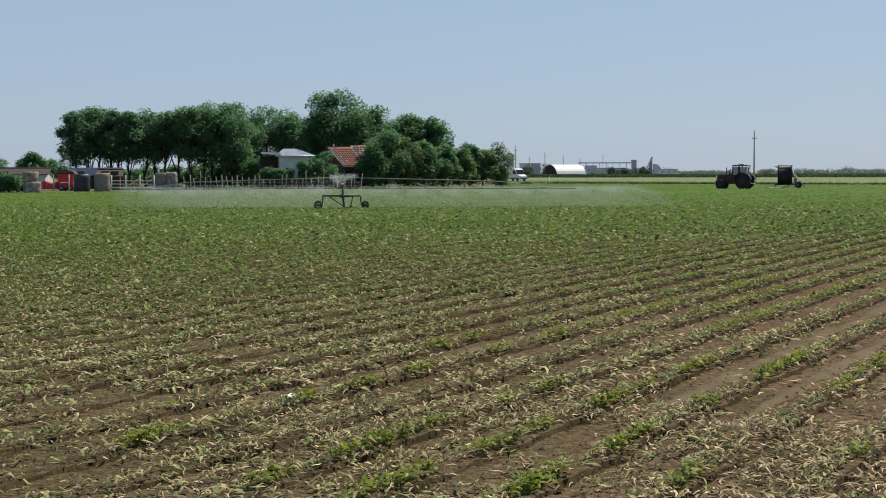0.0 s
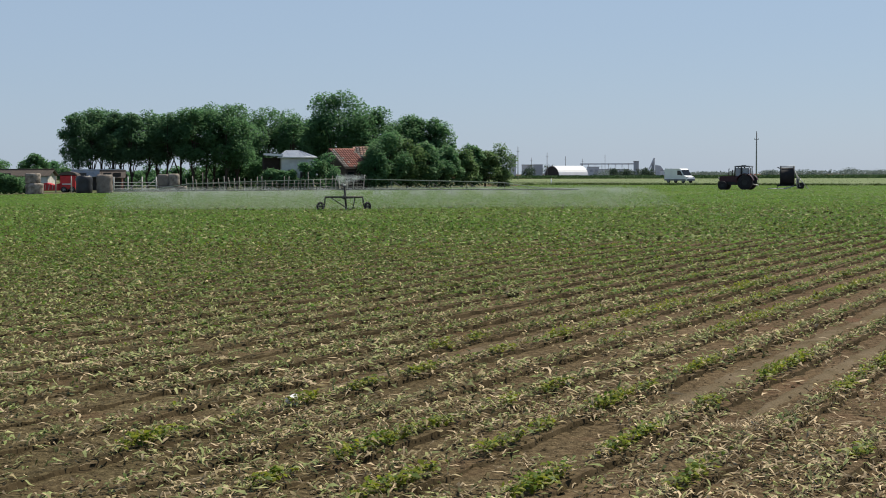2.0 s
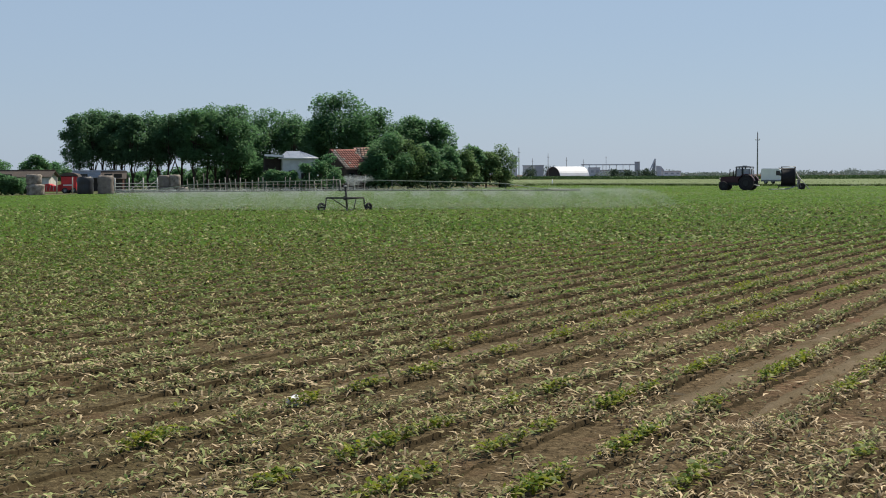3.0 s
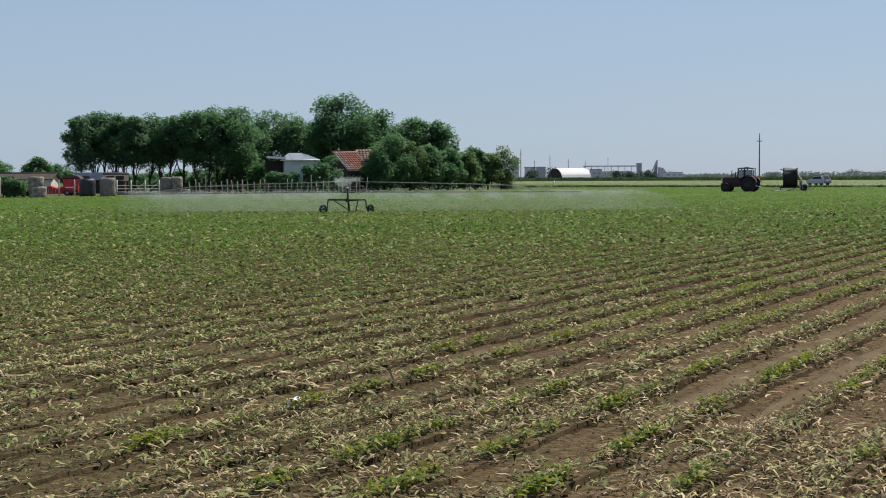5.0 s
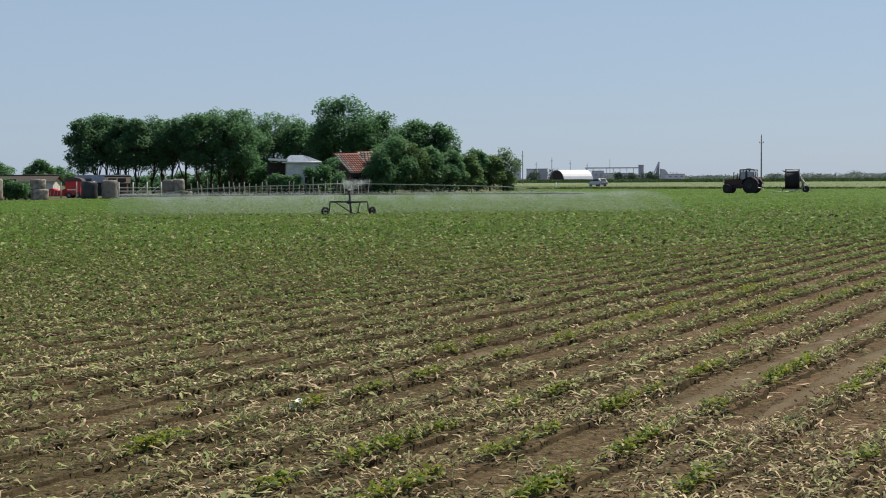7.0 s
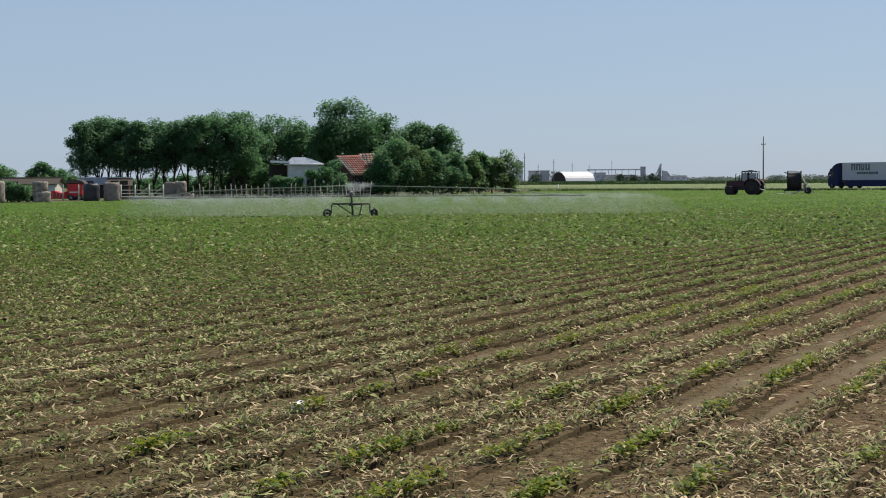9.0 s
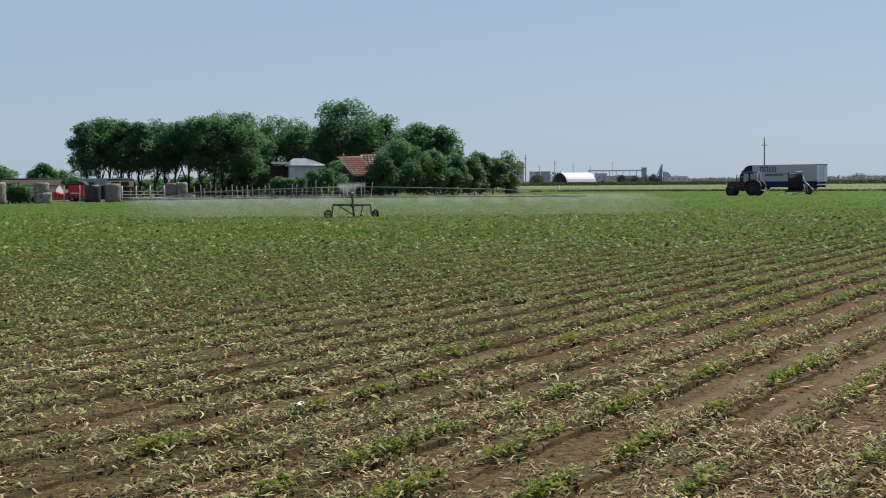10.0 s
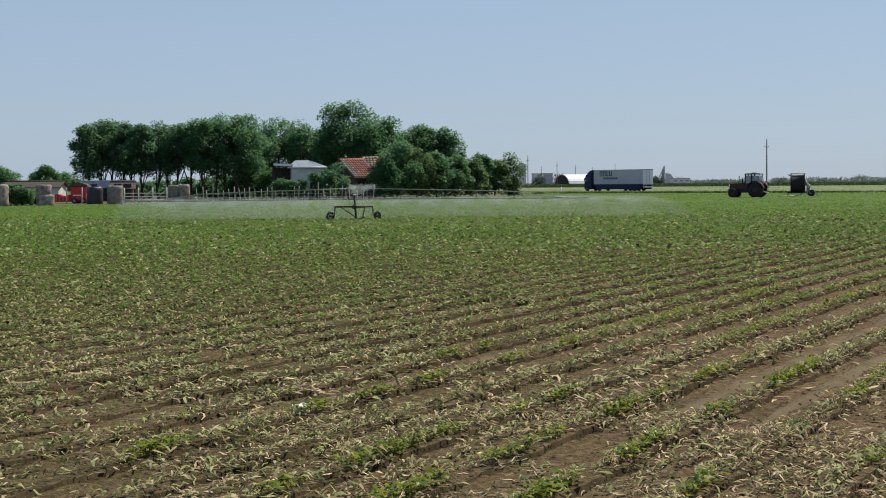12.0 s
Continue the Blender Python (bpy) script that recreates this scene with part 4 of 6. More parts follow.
def spoked_wheel(x, y, z, r, parent, turn=0):
    hub = empty("wheel")
    hub.parent = parent
    hub.matrix_basis = pose(x, y, z, 0, 0, turn)
    bm = bmesh.new()
    seg, tr = 22, r * 0.25
    ring = [[bm.verts.new(((r - tr + tr * math.cos(b)) * math.cos(a), tr * math.sin(b) * 1.2, (r - tr + tr * math.cos(b)) * math.sin(a))) for b in np.arange(6) * math.tau / 6] for a in np.arange(seg) * math.tau / seg]
    for i in range(seg):
        for j in range(6):
            bm.faces.new((ring[i][j], ring[(i + 1) % seg][j], ring[(i + 1) % seg][(j + 1) % 6], ring[i][(j + 1) % 6])).smooth = True
    bmesh.ops.recalc_face_normals(bm, faces=bm.faces)
    part("tyre", bm, BLACK, hub)
    bm = bmesh.new()
    tube(bm, (0, -0.07, 0), (0, 0.07, 0), 0.05, seg=10)
    for k in range(6):
        a = k * math.tau / 6
        tube(bm, (0, 0, 0), ((r - tr) * math.cos(a), 0, (r - tr) * math.sin(a)), 0.014, seg=5)
    part("rim", bm, DARKSTEEL, hub)
    return hub


CART = Vector((-4.28, 66.0, 0))


def boom_cart():
    """The wheeled cart that carries the long spray boom across the field."""
    root = empty("irrigation_cart", pose(*CART, 0, 0, 2))
    wx, r = 1.10, 0.225
    spoked_wheel(-wx, 0.1, r, r, root, 34)
    spoked_wheel(wx, -0.1, r, r, root, 48)
    frame_bm = bmesh.new()
    tube(frame_bm, (-0.88, 0, 0.66), (0.88, 0, 0.66), 0.042)
    tube(frame_bm, (-0.1, 0, 0.63), (0.5, 0, 0.66), 0.055)
    part("crossbar", frame_bm, DARKSTEEL, root)
    for s in (-1, 1):
        bm = bmesh.new()
        tube(bm, (s * 0.87, 0, 0.67), (s * (wx - 0.19), 0, r), 0.03)
        tube(bm, (s * (wx - 0.19), 0, r), (s * wx, 0, r), 0.03)
        tube(bm, (s * 0.88, 0, 0.66), (s * 0.91, 0, 0.45), 0.022)
        part("wheel_arm", bm, DARKSTEEL, root)
    bm = bmesh.new()
    tube(bm, (-0.62, 0, 0.64), (0.18, -0.12, 0.12), 0.026)
    part("front_brace", bm, DARKSTEEL, root)
    bm = bmesh.new()
    tube(bm, (0.52, 0, 0.64), (0.40, 0.1, 0.1), 0.026)
    part("rear_brace", bm, DARKSTEEL, root)
    bm = bmesh.new()
    tube(bm, (0.1, 0, 0.1), (0.03, 0, 1.16), 0.05)
    tube(bm, (0.03, 0, 0.55), (0.03, 0, 0.75), 0.075)
    part("mast", bm, DARKSTEEL, root)
    bm = bmesh.new()
    tube(bm, (0.18, -0.1, 0.1), (0.4, 0.1, 0.1), 0.03)
    tube(bm, (0.1, 0, 0.12), (0.1, -0.5, 0.02), 0.04)
    part("skid", bm, DARKSTEEL, root)
    bm = bmesh.new()
    lathe(bm, [(0.05, 0), (0.09, 0.03), (0.09, 0.06), (0.03, 0.1)], (0.03, 0, 1.16), "z", 12)
    part("centre_nozzle", bm, STEEL, root)
    return tagged(root, "dark steel two-wheeled irrigation cart with spray mast", "irrigation cart")


def boom():
    """A two-chord pipe boom, hung level over the crop; low at its tips."""
    root = empty("spray_boom", pose(CART.x, CART.y + 1.2, 0, 0, 0, 0))
    for s, reach in ((-1, 11.0), (1, 11.2)):
        n = 6
        xs = [0.35 + (reach - 0.35) * i / n for i in range(n + 1)]
        low = [Vector((s * x, 0.10 * x * (1 if s > 0 else 0.1), 1.00 - 0.004 * x)) for x in xs]
        high = [p + Vector((0, 0, (0.50, 0.46, 0.42, 0.38, 0.32, 0.06, 0.03)[i])) for i, p in enumerate(low)]
        bm = bmesh.new()
        pipe(bm, low, 0.03)
        part("lower_pipe", bm, BOOM, root)
        bm = bmesh.new()
        pipe(bm, high, 0.022)
        part("upper_pipe", bm, BOOM_LIT, root, "pale sunlit green upper pipe")
        for i in range(n):
            bm = bmesh.new()
            tube(bm, low[i], high[i], 0.02, seg=6)
            tube(bm, high[i], low[i].lerp(low[i + 1], 0.35), 0.014, seg=5)
            part("strut", bm, BOOM, root)
        for i in range(n):
            p = low[i].lerp(low[i + 1], 0.6)
            bm = bmesh.new()
            tube(bm, p, p - Vector((0, 0, 0.16)), 0.012, seg=6)
            lathe(bm, [(0.02, 0), (0.05, 0.012), (0.05, 0.025), (0.02, 0.04)], p - Vector((0, 0, 0.2)), "z", 8)
            part("nozzle", bm, STEEL, root)
    bm = bmesh.new()
    tube(bm, (-0.36, 0, 1.0), (0.36, 0, 1.0), 0.035)
    tube(bm, (0, -1.15, 1.0), (0, 0, 1.0), 0.035)
    part("hanger", bm, DARKSTEEL, root)
    return tagged(root, "long green pipe boom with hanging spray nozzles", "spray boom")


def plume(seed, n, spread, fall, lift=0.0):
    """Falling fine drops of one nozzle: a ragged cone of tiny flakes."""
    rng = np.random.default_rng(seed)
    k = rng.uniform(0, 1, n) ** 0.8
    a = rng.uniform(0, math.tau, n)
    r = spread * np.sqrt(k) * rng.uniform(0.2, 1, n) ** 0.5
    z = lift * np.sin(k * 3.0) - fall * k ** 1.6 + rng.normal(0, 0.07, n)
    c = np.c_[r * np.cos(a) + 0.45 * k * spread, r * np.sin(a), z]
    d = rng.normal(0, 1, (n, 2, 3))
    d *= 0.0115 / np.linalg.norm(d, axis=2)[..., None]
    v = np.stack([c, c + d[:, 0], c + d[:, 1]], 1).reshape(-1, 3)
    return v, np.arange(3 * n).reshape(n, 3)


SPRAYS = []


def sprays():
    meshes = []
    for seed in range(4):
        v, f = plume(200 + seed, 20000, 2.2, 0.95, 0.12)
        ob = sheet("spray_plume", v, f, [WATER])
        meshes.append(ob)
    n = 0
    for s, reach in ((-1, 9.4), (1, 12.6)):
        for i in range(9):
            x = s * (0.9 + (reach - 0.2) * i / 8)
            y = CART.y + 1.2 + 0.10 * abs(x) * (1 if s > 0 else 0.1)
            ob = meshes[n % 4]
            if n >= 4:
                ob = new("spray_plume", meshes[n % 4].data)
            ob.matrix_world = pose(CART.x + x, y, 0.98, 0, 0, 7 * (n % 5))
            tagged(ob, "fine white mist of water drops under the boom", "water spray", "sprays along the boom", "stuff")
            SPRAYS.append((ob, CART.x + x, y, 0.98, 7 * (n % 5), n))
            n += 1
    jet = None
    for s, reach in ((-1, 9.6), (1, 11.2)):
        for i in range(6):
            x = s * (0.35 + (reach - 0.35) * (i + 0.6) / 6)
            if jet is None:
                v, f = plume(240, 2200, 0.55, 0.22, 0.05)
                jet = ob = sheet("spray_jet", v, f, [WATER])
            else:
                ob = new("spray_jet", jet.data)
            ob.matrix_world = pose(CART.x + x, CART.y + 1.2 + 0.10 * abs(x) * (1 if s > 0 else 0.1), 0.84, 0, 0, 23 * i)
            tagged(ob, "bright white jet of water under a boom nozzle", "water spray", "jets along the boom", "stuff")
    v, f = plume(230, 9000, 0.75, -0.3, 0.2)
    ob = tagged(sheet("spray_fan", v, f, [WATER]), "small fan of water over the cart mast", "water spray", kind="stuff")
    ob.matrix_world = pose(CART.x, CART.y, 1.24)
    SPRAYS.append((ob, CART.x, CART.y, 1.24, 0, n))


boom_cart()
boom()
sprays()


def hose_reel():
    root = empty("hose_reel", pose(37.75, 150.2, 0, 0, 0, -14))
    bm = bmesh.new()
    lathe(bm, [(0.3, -0.70), (1.06, -0.70), (1.06, -0.62), (0.96, -0.60), (0.96, 0.60), (1.06, 0.62), (1.06, 0.70), (0.3, 0.70)], (-0.35, 0, 1.36), "x", 28)
    part("drum", bm, BLACK, root, "black wound hose drum")
    for s in (-1, 1):
        bm = bmesh.new()
        for y in (-0.6, 0.6):
            tube(bm, (-0.35 + s * 0.72, y * 0.9, 0.42), (-0.35 + s * 0.72, y * 0.55, 2.42), 0.035)
        tube(bm, (-0.35 + s * 0.72, -0.33, 2.42), (-0.35 + s * 0.72, 0.33, 2.42), 0.035)
        tube(bm, (-0.35 + s * 0.72, -0.5, 1.25), (-0.35 + s * 0.72, 0.5, 1.25), 0.045)
        part("side_frame", bm, DARKSTEEL, root)
    bm = bmesh.new()
    tube(bm, (-1.1, -0.36, 2.44), (0.42, -0.36, 2.44), 0.04)
    tube(bm, (-1.1, 0.36, 2.44), (0.42, 0.36, 2.44), 0.04)
    part("top_rail", bm, STEEL, root)
    bm = bmesh.new()
    box(bm, (-0.25, 0, 0.40), (2.3, 1.2, 0.12))
    part("chassis", rounded(bm, 0.02), DARKSTEEL, root)
    wheel("wheel", 1.05, -0.45, 0.36, 0.36, 0.26, DARKSTEEL, root)
    wheel("wheel", 1.05, 0.75, 0.36, 0.36, 0.26, DARKSTEEL, root)
    for a, b in (((0.45, -0.5, 1.9), (0.95, -0.6, 0.3)), ((0.5, -0.4, 1.1), (0.72, -0.7, 0.05)), ((-1.1, -0.4, 0.6), (-1.5, -0.5, 0.03)), ((-1.12, 0.3, 2.2), (-1.32, 0.2, 2.32)), ((0.6, -0.3, 1.5), (1.75, -0.6, 0.12))):
        bm = bmesh.new()
        tube(bm, a, b, 0.045)
        box(bm, (b[0], b[1], b[2]), (0.22, 0.22, 0.05))
        part("support_leg", bm, STEEL if a[0] > 0 else DARKSTEEL, root)
    bm = bmesh.new()
    box(bm, (0.72, 0.1, 0.85), (0.35, 0.5, 0.5))
    part("gear_box", rounded(bm, 0.04), GREYPAINT, root)
    bm = bmesh.new()
    pts = [Vector((0.3, -0.6, 0.35)), Vector((-0.5, -1.6, 0.10)), Vector((-1.4, -2.6, 0.07)), Vector((-2.3, -2.9, 0.07))]
    for a, b in zip(pts, pts[1:]):
        tube(bm, a, b, 0.06)
    part("hose", bm, HOSE, root, "pale water hose lying on the crop")
    return tagged(root, "dark hose reel machine with steel frame on the field", "hose reel")


hose_reel()


def tractor():
    root = empty("tractor", pose(30.9, 143.9, 0, 0, 0, 152))
    for x, y, r, w in ((-0.85, 0.78, 0.78, 0.42), (-0.85, -0.78, 0.78, 0.42), (1.5, 0.72, 0.47, 0.28), (1.5, -0.72, 0.47, 0.28)):
        wheel("wheel", x, y, r, r, w, DARKSTEEL, root, seg=24)
    bm = bmesh.new()
    prism(bm, [(0.2, 0.85), (1.95, 0.85), (1.98, 1.15), (1.9, 1.42), (0.25, 1.5)], -0.34, 0.34)
    part("hood", rounded(bm, 0.06), DARKRED, root, "faded dark red engine hood")
    bm = bmesh.new()
    box(bm, (0.4, 0, 0.72), (2.7, 0.42, 0.36))
    box(bm, (1.5, 0, 0.52), (0.25, 1.25, 0.18))
    box(bm, (-0.85, 0, 0.78), (0.4, 1.2, 0.35))
    part("chassis", rounded(bm, 0.03), DARKSTEEL, root)
    bm = bmesh.new()
    box(bm, (1.98, 0, 0.72), (0.22, 0.6, 0.4))
    part("front_weight", rounded(bm, 0.03), DARKSTEEL, root)
    bm = bmesh.new()
    prism(bm, [(-1.3, 0.75), (0.25, 0.75), (0.32, 1.42), (-1.35, 1.42)], -0.62, 0.62)
    part("cab_base", rounded(bm, 0.04), DARKRED, root)
    for x, y in ((0.28, 0.6), (0.28, -0.6), (-0.42, 0.64), (-0.42, -0.64), (-1.28, 0.6), (-1.28, -0.6)):
        bm = bmesh.new()
        tube(bm, (x, y, 1.38), (x * 0.92 - 0.02, y * 0.93, 2.38), 0.06, seg=6)
        # rear pillars are white: sunlight on them is put into the paint
        part("cab_pillar", bm, WHITE if x < -1 else DARKSTEEL, root)
    bm = bmesh.new()
    prism(bm, [(-1.34, 2.34), (0.36, 2.34), (0.26, 2.46), (-0.5, 2.5), (-1.26, 2.46)], -0.66, 0.66)
    part("cab_roof", rounded(bm, 0.04), GREYPAINT, root, "grey cab roof")
    bm = bmesh.new()
    box(bm, (-0.5, 0, 2.52), (0.4, 0.3, 0.06))
    part("roof_vent", bm, GREYPAINT, root)
    for y in (0.6, -0.6):
        bm = bmesh.new()
        box(bm, (-0.06, y * 0.97, 1.86), (0.5, 0.012, 0.80))
        part("side_window", bm, SKYGLASS, root)
        bm = bmesh.new()
        box(bm, (-0.82, y * 0.97, 1.88), (0.58, 0.012, 0.72))
        part("side_window", bm, SKYGLASS, root)
        bm = bmesh.new()
        tube(bm, (-0.40, y * 1.0, 1.4), (-0.40, y * 0.98, 2.36), 0.075, seg=6)
        part("door_post", bm, DARKSTEEL, root)
    bm = bmesh.new()
    box(bm, (-1.26, 0, 1.9), (0.012, 1.1, 0.82))
    part("rear_window", bm, GLASS, root).visible_shadow = False
    for y in (0.8, -0.8):
        bm = bmesh.new()
        pts = [(-0.85 + 0.92 * math.cos(a), 0.78 + 0.92 * math.sin(a)) for a in np.linspace(0.25, 2.9, 9)]
        prism(bm, pts + [(-0.85 + 0.86 * math.cos(a), 0.78 + 0.86 * math.sin(a)) for a in np.linspace(2.9, 0.25, 9)], y - 0.24, y + 0.24)
        part("fender", bm, DARKRED, root)
    bm = bmesh.new()
    tube(bm, (1.0, 0.2, 1.45), (1.0, 0.2, 2.1), 0.045)
    tube(bm, (1.0, 0.2, 2.1), (0.95, 0.2, 2.2), 0.045)
    part("exhaust_pipe", bm, DARKSTEEL, root)
    bm = bmesh.new()
    tube(bm, (0.75, -0.15, 1.45), (0.75, -0.15, 1.9), 0.07)
    part("air_filter", bm, DARKSTEEL, root)
    bm = bmesh.new()
    box(bm, (-0.75, 0, 1.0), (0.5, 0.5, 0.12))
    box(bm, (-0.98, 0, 1.3), (0.1, 0.48, 0.6))
    part("seat", rounded(bm, 0.04), BLACK, root)
    bm = bmesh.new()
    tube(bm, (-0.1, 0, 1.35), (-0.25, 0, 1.65), 0.025)
    lathe(bm, [(0.17, 0), (0.2, 0.012), (0.2, 0.03), (0.17, 0.04)], (-0.27, 0, 1.65), "z", 14)
    part("steering_wheel", bm, BLACK, root)
    bm = bmesh.new()
    for y in (-0.3, 0.3):
        tube(bm, (-1.2, y, 0.7), (-1.95, y, 0.5), 0.035)
    tube(bm, (-1.95, -0.34, 0.5), (-1.95, 0.34, 0.5), 0.03)
    part("hitch", bm, STEEL, root)
    for y in (0.28, -0.28):
        bm = bmesh.new()
        lathe(bm, [(0.05, 0), (0.1, 0.03), (0.1, 0.09), (0.04, 0.1)], (1.95, y, 1.2), "x", 12)
        part("headlight", bm, STEEL, root)
    for y in (0.85, -0.85):
        bm = bmesh.new()
        box(bm, (-1.4, y, 1.6), (0.06, 0.16, 0.1))
        part("tail_light", bm, RED, root)
    bm = bmesh.new()
    tube(bm, (0.3, 0.62, 2.0), (0.42, 0.85, 2.0), 0.012, seg=5)
    box(bm, (0.42, 0.88, 1.95), (0.04, 0.14, 0.22))
    part("mirror", bm, DARKSTEEL, root)
    return tagged(root, "old dark red tractor with pale cab roof on the field", "tractor")


tractor()


# ---- vehicles on the road (x ahead, y to their left) ----
def truck():
    root = empty("truck")
    wheels = []
    bm = bmesh.new()
    prism(bm, [(14.35, 0.35), (16.5, 0.35), (16.55, 1.0), (16.48, 2.0), (16.2, 2.95), (15.9, 3.15), (14.35, 3.2)], -1.2, 1.2)
    cab = part("cab", rounded(bm, 0.08), BLUE, root, "dark blue tractor cab")
    bm = bmesh.new()
    prism(bm, [(14.3, 3.2), (15.9, 3.16), (15.5, 3.55), (14.9, 3.85), (14.3, 3.95)], -1.1, 1.1)
    part("roof_deflector", rounded(bm, 0.06), BLUE, root)
    for y in (1.205, -1.205):
        bm = bmesh.new()
        prism(bm, [(15.3, 1.75), (16.38, 1.75), (16.2, 2.6), (15.3, 2.65)], y - 0.01, y + 0.01)
        part("window", bm, DARKGLASS, cab)
        bm = bmesh.new()
        box(bm, (16.25, y * 1.1, 2.2), (0.1, 0.2, 0.5))
        part("mirror", rounded(bm, 0.02), BLACK, cab)
    bm = bmesh.new()
    box(bm, (16.42, 0, 2.2), (0.04, 2.1, 0.8), pose(0, 0, 0))
    part("windscreen", bm, DARKGLASS, cab)
    for y in (0.9, -0.9):
        bm = bmesh.new()
        box(bm, (16.54, y, 0.75), (0.06, 0.4, 0.2))
        part("headlight", bm, WHITE, cab)
    bm = bmesh.new()
    box(bm, (16.1, 1.22, 2.05), (0.35, 0.02, 0.18))
    part("marking_bar", bm, WHITE, cab)
    bm = bmesh.new()
    box(bm, (6.85, 0, 2.55), (13.6, 2.5, 2.82))
    body = part("trailer_body", rounded(bm, 0.05), TRAILER, root, "grey-white curtain sided trailer")
    for y in (1.262, -1.262):
        for name, cx, cz, w, h in ((("mark_bar", 11.55, 3.25, 0.72, 0.95)), ("mark_bar", 10.6, 3.25, 0.75, 0.95), ("mark_bar", 9.75, 3.25, 0.55, 0.95), ("mark_bar", 8.85, 3.25, 0.75, 0.95), ("mark_bar", 8.9, 2.35, 4.0, 0.42)):
            bm = bmesh.new()
            if h > 0.5:
                box(bm, (cx - w * 0.36, y, cz), (w * 0.36, 0.012, h))
                box(bm, (cx + w * 0.36, y, cz), (w * 0.36, 0.012, h))
                box(bm, (cx, y * 1.001, cz + (h * 0.38 if cx > 10 else -h * 0.38)), (w * 0.5, 0.012, h * 0.24))
            else:
                for k in range(9):
                    box(bm, (cx - w / 2 + (k + 0.5) * w / 9, y, cz), (w / 9 * 0.85, 0.012, h * (0.8 if k % 3 else 1)))
            part(name, bm, LETTER, body)
        bm = bmesh.new()
        box(bm, (6.6, y * 0.985, 0.74), (12.4, 0.06, 0.86))
        part("side_skirt", bm, BLUE, root)
        bm = bmesh.new()
        box(bm, (6.85, y, 1.2), (13.6, 0.03, 0.14))
        part("side_rail", bm, BLUE, root)
    bm = bmesh.new()
    box(bm, (6.9, 0, 0.95), (13.2, 0.9, 0.3))
    box(bm, (14.6, 0, 0.75), (3.4, 0.9, 0.3))
    part("chassis", bm, DARKSTEEL, root)
    for y in (0.62, -0.62):
        bm = bmesh.new()
        box(bm, (0.03, y, 2.55), (0.05, 1.18, 2.6))
        part("rear_door", rounded(bm, 0.015), WHITE, body)
        bm = bmesh.new()
        tube(bm, (-0.02, y * 0.55, 1.3), (-0.02, y * 0.55, 3.8), 0.025)
        part("lock_rod", bm, STEEL, body)
    bm = bmesh.new()
    box(bm, (-0.01, 0, 3.9), (0.06, 2.5, 0.12))
    part("rear_header", bm, GREYPAINT, body)
    bm = bmesh.new()
    box(bm, (0.02, 0, 0.72), (0.12, 2.4, 0.22))
    part("bumper", rounded(bm, 0.02), WHITE, root)
    for y in (0.95, -0.95):
        bm = bmesh.new()
        box(bm, (-0.06, y, 1.0), (0.06, 0.5, 0.14))
        part("tail_light", bm, RED, root)
    for x, r in ((2.3, 0.5), (3.6, 0.5), (4.9, 0.5), (12.2, 0.5), (15.75, 0.5)):
        for y in (1.05, -1.05):
            wheels.append((wheel("wheel", x, y, r, r, 0.32, GREYPAINT, root), x, y, r))
    tagged(root, "blue truck tractor pulling a long grey-white trailer", "truck")
    return root, wheels


def van():
    root = empty("van")
    wheels = []
    bm = bmesh.new()
    prism(bm, [(0.0, 0.45), (5.5, 0.4), (5.58, 0.75), (5.45, 1.05), (4.75, 1.28), (4.05, 2.3), (3.7, 2.48), (0.25, 2.52), (0.02, 2.3)], -0.98, 0.98)
    body = part("body", rounded(bm, 0.07), WHITE, root, "white panel body")
    bm = bmesh.new()
    prism(bm, [(4.72, 1.32), (4.12, 2.22), (4.14, 2.25), (4.76, 1.34)], -0.85, 0.85)
    part("windscreen", bm, DARKGLASS, body)
    for y in (0.985, -0.985):
        bm = bmesh.new()
        prism(bm, [(3.25, 1.4), (4.5, 1.35), (3.98, 2.12), (3.25, 2.15)], y - 0.01, y + 0.01)
        part("side_window", bm, DARKGLASS, body)
        bm = bmesh.new()
        box(bm, (2.7, y, 0.55), (5.2, 0.04, 0.26))
        part("sill", bm, GREYPAINT, root)
        bm = bmesh.new()
        box(bm, (4.35, y * 1.1, 1.45), (0.1, 0.2, 0.28))
        part("mirror", rounded(bm, 0.02), BLACK, body)
        bm = bmesh.new()
        box(bm, (5.42, y * 0.75, 0.95), (0.16, 0.36, 0.2))
        part("headlight", rounded(bm, 0.03), STEEL, body)
        bm = bmesh.new()
        box(bm, (-0.01, y * 0.9, 1.3), (0.05, 0.14, 0.5))
        part("tail_light", bm, RED, body)
    bm = bmesh.new()
    box(bm, (5.55, 0, 0.55), (0.14, 1.8, 0.3))
    part("bumper", rounded(bm, 0.04), GREYPAINT, root)
    for x in (1.0, 4.6):
        for y in (0.86, -0.86):
            wheels.append((wheel("wheel", x, y, 0.35, 0.35, 0.22, STEEL, root), x, y, 0.35))
    tagged(root, "white panel van driving along the road", "van")
    return root, wheels


